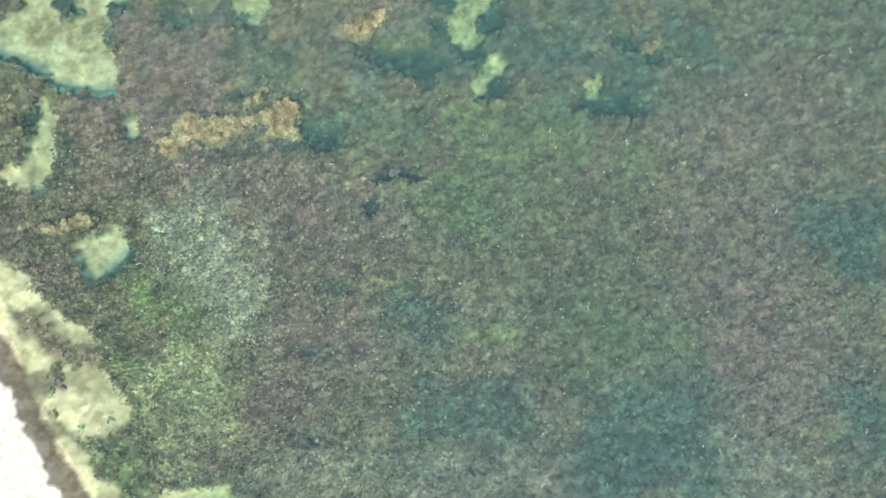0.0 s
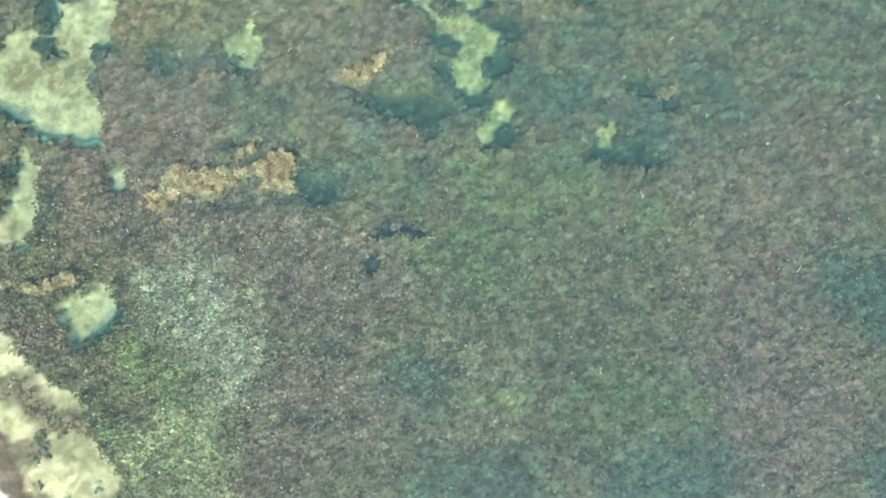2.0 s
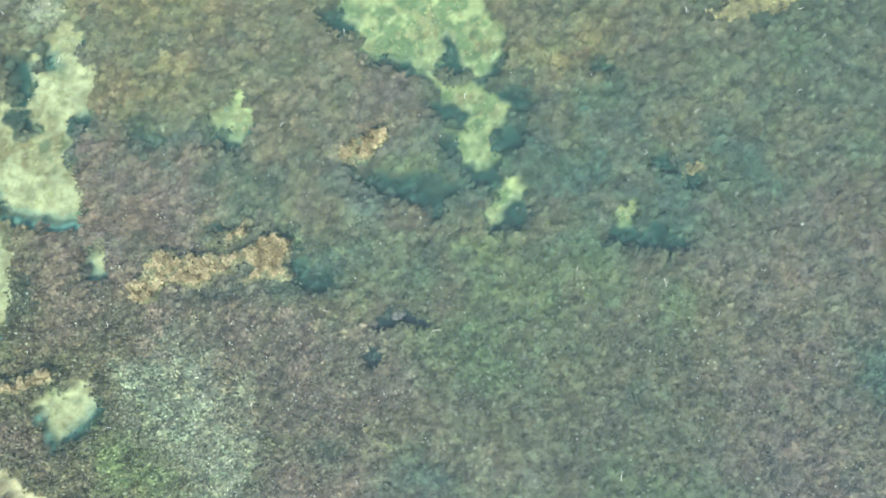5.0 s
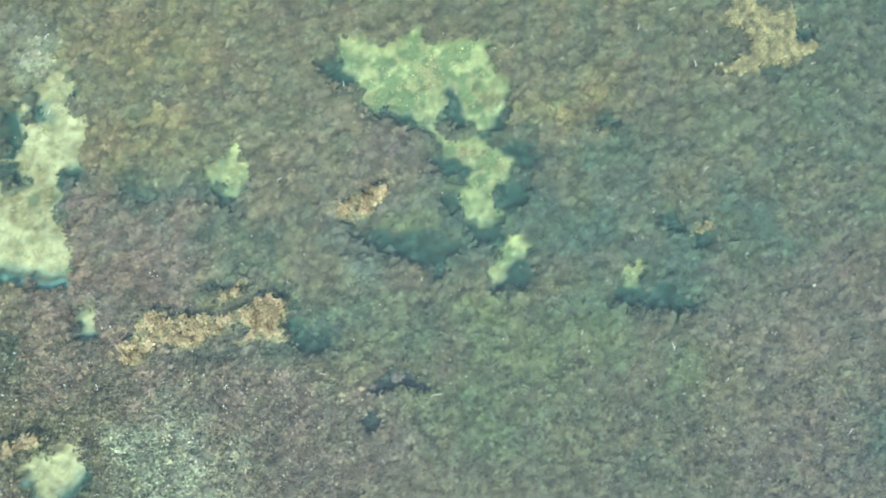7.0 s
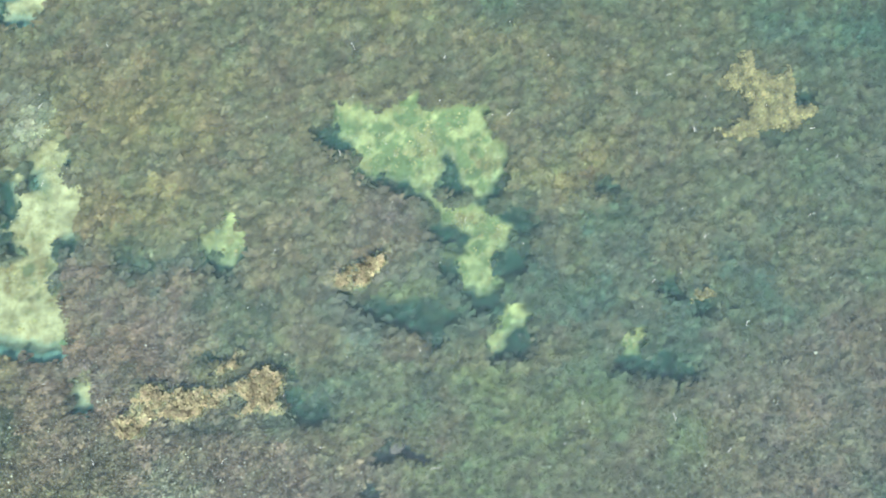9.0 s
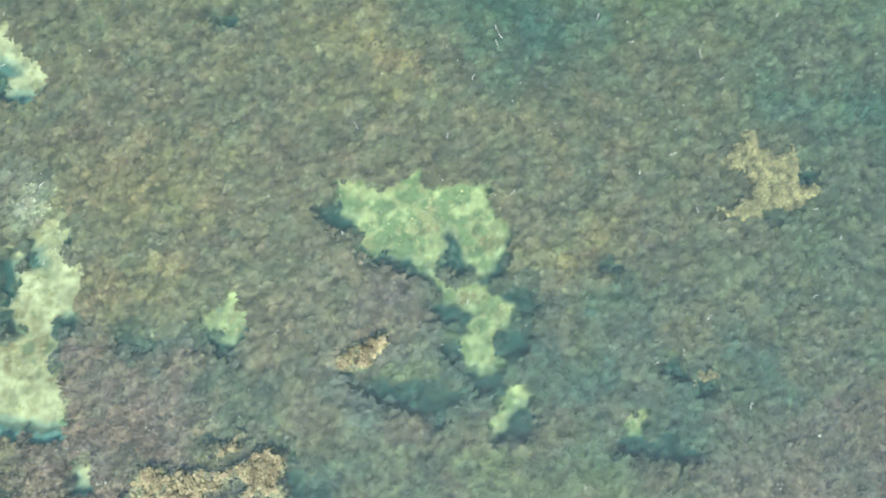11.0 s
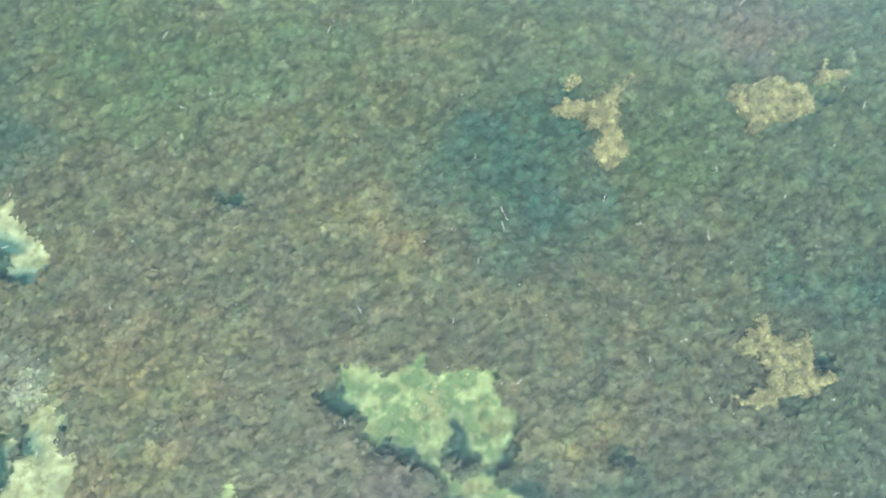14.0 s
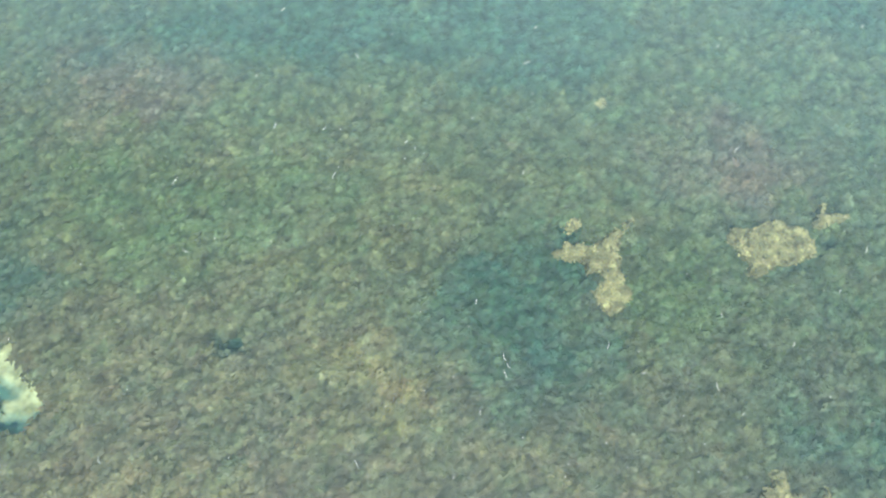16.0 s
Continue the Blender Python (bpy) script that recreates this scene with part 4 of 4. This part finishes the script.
def build_ground():
    gx, gy = spread_axis(-12, 12.5, 0.048, 900), spread_axis(-9, 19.5, 0.048, 900)
    x, y = [a.ravel() for a in np.meshgrid(gx, gy, indexing="ij")]
    z, sand, algal, dark, brown, wrack, shade_rim, pit = bed(x, y)
    weed, _ = weed_colour(x, y)
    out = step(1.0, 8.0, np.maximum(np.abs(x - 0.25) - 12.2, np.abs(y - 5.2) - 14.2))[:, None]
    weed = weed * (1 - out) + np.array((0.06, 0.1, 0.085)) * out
    # hummock shading painted in: tops lighter, dips darker
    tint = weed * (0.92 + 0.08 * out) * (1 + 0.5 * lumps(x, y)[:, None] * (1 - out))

    def lay(amount, colour):
        return tint * (1 - amount[:, None]) + np.array(colour) * amount[:, None]
    s = shore(x, y)
    tint = lay(algal * (1 - sand), FILM)
    # bank shade and water tint along the sand, put into the bed colour
    tint = lay(shade_rim * (0.9 - 0.6 * step(-4.0, -2.0, x)), (0.15, 0.32, 0.26))
    # hollows and pits darkened in colour, as shade and depth would
    tint = lay(dark * (1 - 0.3 * algal) * (1 - 0.5 * shade_rim * step(-3.0, -5.0, x)), np.array(HOLE_SHADE) * (1 + 0.5 * fbm(x, y, 0.22, 29))[:, None])
    tint = lay(pit * 0.8, PIT_SHADE)
    off = step(1.2, 3.0, s)
    shelly = np.array(SHORE_SAND) * (1 - off[:, None]) + np.array(SAND) * off[:, None]
    warm_sand = step(-3.5, -5.5, x)[:, None] * off[:, None]
    shelly = shelly * (1 - warm_sand) + np.array((0.425, 0.43, 0.245)) * warm_sand
    shelly = shelly * (1.08 + 0.45 * fbm(x, y, 0.17, 33)[:, None])
    tint = tint * (1 - sand[:, None]) + shelly * sand[:, None]
    turf = step(-0.15, 0.12, field("turf", x, y, 0.15, 0.3, 41) + fbm(x, y, 0.14, 42) * 0.16)
    blot = step(-0.05, 0.25, fbm(x, y, 0.15, 51) + 0.4 * fbm(x, y, 0.5, 53))
    tint = lay(sand * blot * (0.3 + 0.6 * turf) * (0.6 + 0.4 * off), (0.19, 0.165, 0.075))
    tint = lay(sand * turf * 0.5, (0.24, 0.21, 0.1))
    # south margin of the sand painted teal, where the bank shade fades in
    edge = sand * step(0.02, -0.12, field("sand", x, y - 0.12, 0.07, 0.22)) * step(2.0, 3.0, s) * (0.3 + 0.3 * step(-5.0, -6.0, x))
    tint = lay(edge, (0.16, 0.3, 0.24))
    tint = lay(sand * step(-0.14, 0.22, fbm(x, y, 0.2, 49) + 0.4 * fbm(x, y, 0.09, 50)) * step(-4.5, -2.0, x) * 0.8, (0.13, 0.21, 0.09))
    tint = lay(sand * algal * (0.6 + 0.4 * blot), (0.13, 0.2, 0.095))
    tint = lay(sand * step(0.15, 0.5, fbm(x, y, 0.2, 47)) * step(1.3, 2.6, s) * (0.4 + 0.3 * turf), (0.09, 0.14, 0.07))
    tint = lay(sand * step(0.0, 0.3, fbm(x, y, 0.3, 55) + 0.5 * fbm(x, y, 0.12, 56)) * step(2.0, 1.4, s) * 0.6, (0.36, 0.31, 0.16))
    tint = lay(step(0.25, 0.0, s), DRY_SAND)
    tint = lay(brown, BROWN)
    tint = lay(wrack * 0.92, WRACK)
    corners = grid_corners(len(gx), len(gy))
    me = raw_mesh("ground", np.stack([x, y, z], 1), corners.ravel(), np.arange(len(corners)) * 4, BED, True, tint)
    tagged(new("ground", me), "pale sand sea bed with dark weedy ground and a dry beach", "sea bed", kind="structure")


build_ground()


def build_water():
    gx, gy = spread_axis(-12, 12.5, 0.09, 900), spread_axis(-9, 19.5, 0.09, 900)
    x, y = [a.ravel() for a in np.meshgrid(gx, gy, indexing="ij")]
    u, v = x * 0.74 + y * 0.67, (y * 0.74 - x * 0.67) * 1.9
    calm = step(12.0, 2.0, np.maximum(np.abs(x - 0.25) - 12.2, np.abs(y - 5.2) - 14.2))
    z = (fbm(u, v, 0.7, 160) * 0.009 + value_noise(x, y, 0.3, 165) * 0.0025) * calm
    corners = grid_corners(len(gx), len(gy))
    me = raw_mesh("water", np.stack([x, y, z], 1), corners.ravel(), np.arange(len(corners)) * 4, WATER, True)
    # painted haze: thicker away from the beach, thickest toward far y
    veil = me.attributes.new("haze", "FLOAT", "POINT")
    veil.data.foreach_set("value", (HAZE_SHARE * (0.45 + 0.55 * step(0.0, 9.0, shore(x, y)) + 2.1 * step(10.0, 19.0, y + 0.1 * x + fbm(x, y, 4.0, 170)))).astype(np.float32))
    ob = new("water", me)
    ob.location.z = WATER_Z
    ob.visible_shadow = False
    tagged(ob, "clear shallow sea water with a faintly rippled surface", "water", kind="structure")


build_water()

# ---- the weed meadow ----
MEADOW = {
    "olive": ("olive_seaweed_meadow", "dense olive-brown seaweed tufts covering the shallow sea bed"),
    "red": ("red_seaweed_meadow", "dense reddish-brown seaweed turf covering the shallow sea bed"),
    "pale": ("pale_seaweed_meadow", "pale grey-green coralline seaweed tufts on the sea bed"),
    "green": ("green_seaweed_meadow", "fresh green seaweed tufts on the shallow sea bed"),
    "pool": ("pool_seaweed_meadow", "seaweed on the floor of a deep pool, coloured dark blue-green for water haze"),
    "lush": ("bright_green_meadow", "bright green filamentous seaweed near the beach"),
    "lime": ("lime_seaweed_meadow", "pale lime-green seaweed turf near the beach"),
    "umber": ("umber_seaweed_meadow", "brownish-grey seaweed carpet on the sea bed"),
    "moss": ("dark_olive_meadow", "dark moss-olive seaweed carpet on the sea bed"),
    "ash": ("ashen_seaweed_meadow", "ashen grey-green seaweed turf on the sea bed"),
    "gold": ("golden_seaweed_meadow", "golden-brown seaweed tufts on the sea bed"),
    "teal": ("deep_seaweed_meadow", "seaweed tufts in a deeper hollow, coloured dull blue-green for water haze"),
}


RIDGE = 0.026
CRISP = {"pale": (0.75, 1.45), "lush": (0.78, 1.3), "red": (0.85, 1.25)}


def build_meadow():
    rng = np.random.RandomState(8)
    gap = 0.138
    gx, gy = np.arange(-11.9, 12.4, gap), np.arange(-8.9, 19.4, gap)
    x, y = [a.ravel() for a in np.meshgrid(gx, gy, indexing="ij")]
    x, y = x + (rng.rand(len(x)) - 0.5) * gap * 1.3, y + (rng.rand(len(y)) - 0.5) * gap * 1.3
    fine = np.flatnonzero((y < 2.0) & (rng.rand(len(x)) < 0.5))
    x = np.concatenate([x, x[fine] + rng.uniform(-0.06, 0.06, len(fine))])
    y = np.concatenate([y, y[fine] + rng.uniform(-0.06, 0.06, len(fine))])
    z, sand, algal, dark, brown, _, shade_rim, pit = bed(x, y)
    s = shore(x, y)
    for zone in RAFT_SEEDS:
        sand = np.maximum(sand, step(-0.05, 0.03, raft_field(zone, x, y)))
    chance = (1 - step(0.03, 0.5, sand) * 0.994) * (1 - 0.72 * step(0.1, 1.0, dark)) * (1 - 0.94 * step(0.02, 0.6, np.maximum(shade_rim, pit))) * (1 - 0.6 * algal) * step(0.3, 0.6, s) * (1 - 0.35 * brown)
    keep = rng.rand(len(x)) < chance
    x, y, z, sand, dark, brown, algal = x[keep], y[keep], z[keep], sand[keep], dark[keep], brown[keep], algal[keep, None]
    colour, w = weed_colour(x, y)
    lump = lumps(x, y)
    shallow = ((0.5 + 0.5 * step(12.5, 6.0, shore(x, y))) * step(3.0, -2.0, y))[:, None]
    warm = np.clip(fbm(x, y, 0.34, 150), -0.5, 0.5)[:, None] * np.array([0.16, 0.02, -0.12]) * (1.0 - 0.5 * shallow)
    warm = warm + np.clip(fbm(x, y, 0.55, 153), -0.6, 0.6)[:, None] * np.array([0.04, -0.06, 0.04])
    crumb = value_noise(x, y, 0.1, 148)
    vivid = 0.74 + 0.44 * shallow
    # lump share paints hummock shading; crumb and random shares are plain tone
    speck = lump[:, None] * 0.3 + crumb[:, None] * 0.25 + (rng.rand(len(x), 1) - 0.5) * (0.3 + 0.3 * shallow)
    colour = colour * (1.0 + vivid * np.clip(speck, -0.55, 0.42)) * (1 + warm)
    colour = colour * (1 + (rng.rand(len(x), 3) - 0.5) * 0.12) * (1 + shallow * np.array([0.16, 0.15, 0.08]) * step(13.0, 7.0, shore(x, y))[:, None])
    colour = colour * (1 - 0.8 * algal) + np.array(FILM) * (0.85 + 0.5 * crumb[:, None]) * 0.8 * algal
    # tufts in hollows take the same painted shade
    colour = colour * (1 - 0.92 * dark[:, None]) + np.array(HOLE_SHADE) * 0.92 * dark[:, None]
    colour = colour * (1 - sand[:, None]) + np.array((0.15, 0.24, 0.12)) * sand[:, None]
    colour = np.clip(colour * (1 - brown[:, None]) + np.array(BROWN) * 0.85 * brown[:, None], 0.008, 0.6)
    tall = (0.072 + 0.02 * lump + (0.004 + 0.012 * shallow[:, 0]) * rng.rand(len(x)) + 0.01 * step(3.5, -3.0, y)) * (1 - 0.9 * sand) * (1 - 0.5 * dark)
    tall = np.clip(np.minimum(tall, (WATER_Z - 0.035 - z) * 0.72), 0.012, 0.2)
    names = list(w)
    kind = np.argmax(np.stack([w[k] + 0.12 * rng.rand(len(x)) for k in names]), 0)
    for n, k in enumerate(names):
        m = kind == n
        if not m.any():
            continue
        high = tall[m]
        share = 7.0 if k == "pale" else 4.5
        tip = np.repeat(np.flatnonzero(m & (y < 3.5)), 9)
        tip = tip[rng.rand(len(tip)) < share / 9 * (0.12 + 0.88 * shallow[tip, 0])]
        # tiny flakes coloured bright to imitate sunlit, glinting blade tips
        shine = rng.rand(len(tip), 1) ** 1.6
        lit_tip = np.clip(colour[tip] * 1.2 + np.array((0.42, 0.43, 0.36)) * shine * (0.7 if k == "pale" else 0.75), 0, 0.7)
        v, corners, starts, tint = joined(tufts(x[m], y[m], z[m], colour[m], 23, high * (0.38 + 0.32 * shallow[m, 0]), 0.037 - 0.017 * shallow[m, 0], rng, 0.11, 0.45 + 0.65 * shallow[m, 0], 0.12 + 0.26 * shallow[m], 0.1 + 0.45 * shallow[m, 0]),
                                          flakes(x[tip], y[tip], z[tip] + 0.012, lit_tip, 1, tall[tip], 0.0095, rng, 0.13, 1.3),
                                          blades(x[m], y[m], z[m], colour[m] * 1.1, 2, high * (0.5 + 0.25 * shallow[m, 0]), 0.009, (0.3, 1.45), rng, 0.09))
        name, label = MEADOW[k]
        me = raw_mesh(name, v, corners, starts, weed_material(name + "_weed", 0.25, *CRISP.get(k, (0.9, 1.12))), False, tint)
        tagged(new(name, me), label, "seaweed", kind="stuff")


build_meadow()


def build_sand_turf():
    """Low crumbs of turf and shell grit that speckle the sand patches."""
    rng = np.random.RandomState(44)
    n = 90000
    x, y = rng.uniform(-11, 4.5, n), rng.uniform(-6, 17, n)
    z, sand = bed(x, y)[:2]
    s = shore(x, y)
    speckle = step(0.0, 0.5, fbm(x, y, 0.3, 57) + 0.5 * fbm(x, y, 0.09, 58, 2) + 0.15)
    keep = (sand > 0.6) & (s > 1.1) & (rng.rand(n) < 0.04 + 0.45 * speckle)
    x, y, z = x[keep], y[keep], z[keep]
    tone = rng.rand(len(x), 1)
    tint = (np.array((0.33, 0.29, 0.14)) * tone + np.array((0.19, 0.22, 0.09)) * (1 - tone)) * (0.95 + 0.7 * rng.rand(len(x), 1))
    bright = rng.rand(len(x)) < 0.12
    tint[bright] = np.array((0.4, 0.4, 0.27))
    v, corners, starts, tint = flakes(x, y, z, tint, 4, np.full(len(x), 0.02), 0.013, rng, 0.07, 1.2)
    me = raw_mesh("sand_turf", v, corners, starts, weed_material("sand_turf_weed", 0.2), False, tint)
    tagged(new("sand_turf", me), "low brownish turf crumbs and shell grit on sand", "seaweed", kind="stuff")


build_sand_turf()

# ---- tan weed rafts that break the surface ----


def build_raft(zone, label, seed, hue):
    corners = np.array([(p[0] + a * p[2], p[1] + a * p[3]) for p in PATCHES.get(zone, ()) for a in (-1, 1)] + [q for o in OUTLINES.get(zone, ()) for q in o])
    low, high = corners.min(0) - 0.2, corners.max(0) + 0.2
    gap = 0.022
    gx, gy = np.arange(low[0], high[0], gap), np.arange(low[1], high[1], gap)
    x, y = [a.ravel() for a in np.meshgrid(gx, gy, indexing="ij")]
    f = raft_field(zone, x, y) + fbm(x, y, 0.13, seed + 50) * 0.065 + 0.012
    ground = bed(x, y)[0]
    dry = hue == TAN
    top = (0.17 if dry else 0.085) + (fbm(x, y, 0.22, seed + 60) * 0.08 + fbm(x, y, 0.09, seed + 66) * 0.06) * (1.0 if dry else 0.6)
    z = ground - 0.03 + (top - ground + 0.03) * step(-0.03, 0.06, f)
    corners = grid_corners(len(gx), len(gy))
    corners = corners[(f[corners] > -0.03).all(1)]
    used, back = np.unique(corners.ravel(), return_inverse=True)
    root = tagged(new("seaweed_raft"), label, "seaweed", "tan seaweed rafts")
    centre = Vector((np.mean(x[used]), np.mean(y[used]), 0.0))
    root.location = centre
    v = np.stack([x, y, z], 1)[used] - np.array(centre)
    mat = part("mat", raw_mesh("mat", v, back, np.arange(len(corners)) * 4, RAFT, True), root)
    thick = mat.modifiers.new("thickness", "SOLIDIFY")
    thick.thickness, thick.offset = 0.02, -1
    rng = np.random.RandomState(seed)
    inside = np.flatnonzero(f > -0.02)
    pick = rng.choice(inside, min(len(inside), int(len(inside) * 0.4) + 4), replace=False)
    bright = 0.92 + 0.2 * rng.rand(len(pick), 1) + 1.05 * fbm(x[pick], y[pick], 0.11, seed + 70)[:, None]
    tint = np.clip(np.array(hue) * bright * (1 + (rng.rand(len(pick), 3) - 0.5) * 0.1), 0.02, 0.7)
    px, py, low = x[pick] - centre.x, y[pick] - centre.y, np.full(len(pick), 0.03 if dry else 0.02)
    bv, bc, bs, bt = joined(flakes(px, py, z[pick], tint, 4, low, 0.017, rng, 0.04), blades(px, py, z[pick], tint, 2, low * 0.8, 0.01, (0.5, 1.45), rng, 0.03))
    part("fronds", raw_mesh("fronds", bv, bc, bs, FROND, False, bt), root, "short curled tan fronds")


RAFTS = (("mat_a", "long ragged tan seaweed raft lying at the water surface"),
         ("mat_b", "small tan seaweed clump beside a dark hollow"),
         ("mat_c", "ragged hook-shaped tan seaweed raft at the surface"),
         ("mat_d", "branching tan seaweed raft beside a deep pool"),
         ("mat_e", "broad tan seaweed raft with a ragged edge"),
         ("mat_f", "narrow tan seaweed clump near the beach"),
         ("mat_g", "thin curved yellow seaweed strip on dark weed"),
         ("mat_i", "tiny pale tan seaweed tuft in open meadow"))
for zone, label in RAFTS:
    build_raft(zone, label, RAFT_SEEDS[zone], TAN if zone in ("mat_a", "mat_b", "mat_f") else STRAW_TAN)

# ---- stones ----


def build_stone(x, y, size, seed, label):
    bm = bmesh.new()
    bmesh.ops.create_icosphere(bm, subdivisions=3, radius=1)
    for v in bm.verts:
        p = v.co.copy()
        v.co = Vector((p.x * size, p.y * size * 0.75, p.z * size * 0.4)) * (1 + 0.45 * noise.noise(p * 1.6 + Vector((seed, 0, 0))) + 0.3 * noise.noise(p * 4))
    me = bpy.data.meshes.new("stone")
    bm.to_mesh(me)
    bm.free()
    me.polygons.foreach_set("use_smooth", np.ones(len(me.polygons), dtype=bool))
    me.materials.append(STONE)
    ob = new("stone", me)
    ground = float(bed(np.array([x]), np.array([y]))[0][0])
    ob.matrix_world = pose(x, y, ground + size * 0.3, 0, 0, seed * 37)
    tagged(ob, label, "stone")


build_stone(0.0, -0.06, 0.13, 1, "pale grey stone in a dark weedy hollow")
build_stone(-1.13, 4.22, 0.06, 2, "pale grey stone poking out of red weed")
build_stone(-6.6, -4.84, 0.08, 3, "small pale stone in the wrack line")
build_stone(-6.5, -4.98, 0.06, 4, "small pale stone in the wrack line")

# ---- loose blades and flecks floating on the water ----


def build_floaters():
    rng = np.random.RandomState(31)
    meshes = []
    for k in range(5):
        n = 7
        t = np.linspace(-1, 1, n)
        length, bend = 0.045 + 0.012 * k, (0.006, -0.015, 0.025, -0.008, 0.015)[k]
        c = np.stack([t * length, bend * (1 - t * t), 0.004 * np.sin(t * 4 + k)], 1)
        half = 0.0038 * (1 - 0.6 * t * t)[:, None] * np.array([[0, 1, 0]])
        lift = np.array([0, 0, 0.004])
        v = np.concatenate([c - half, c + half, c + half - lift, c - half - lift])
        q = [np.stack([np.arange(n - 1) + a * n, np.arange(1, n) + a * n, np.arange(1, n) + b * n, np.arange(n - 1) + b * n], 1) for a, b in ((0, 1), (1, 2), (2, 3), (3, 0))]
        q = np.concatenate(q)
        meshes.append(raw_mesh("seagrass_blade", v, q.ravel(), np.arange(len(q)) * 4, STRAW, True))
    known = ((1.44, 9.15), (1.38, 9.0), (0.97, 8.31), (1.36, 9.3), (4.09, 6.67))
    for k in range(90):
        x, y = known[k] if k < len(known) else (rng.uniform(-10, 11), rng.uniform(-6, 18))
        if float(shore(np.array([x]), np.array([y]))[0]) < 1:
            continue
        ob = new("seagrass_blade", meshes[rng.randint(5)])
        ob.matrix_world = pose(x, y, WATER_Z + 0.006, 0, 0, rng.normal(70, 35))
        tagged(ob, "thin bleached seagrass blade floating on the water", "seagrass blade", "floating seagrass blades")
    n = 1400
    x, y = rng.uniform(-10, 11, n), rng.uniform(-7, 18, n)
    keep = shore(x, y) > 0.6
    x, y = x[keep], y[keep]
    n = len(x)
    size = 0.004 + 0.008 * rng.rand(n) ** 3
    ring = np.array([(1, 0, 0), (0, 1, 0), (-1, 0, 0), (0, -1, 0), (0, 0, 0.7)])
    v = (np.stack([x, y, np.full(n, WATER_Z + 0.001)], 1)[:, None] + ring[None] * size[:, None, None]).reshape(-1, 3)
    k = np.arange(n) * 5
    tri = np.concatenate([np.stack([k + a, k + b, k + 4], 1) for a, b in ((0, 1), (1, 2), (2, 3), (3, 0))])
    me = raw_mesh("foam_flecks", v, tri.ravel(), np.arange(len(tri)) * 3, STRAW)
    tagged(new("foam_flecks", me), "tiny white flecks of foam and shell on the water", "foam flecks", kind="stuff")


build_floaters()
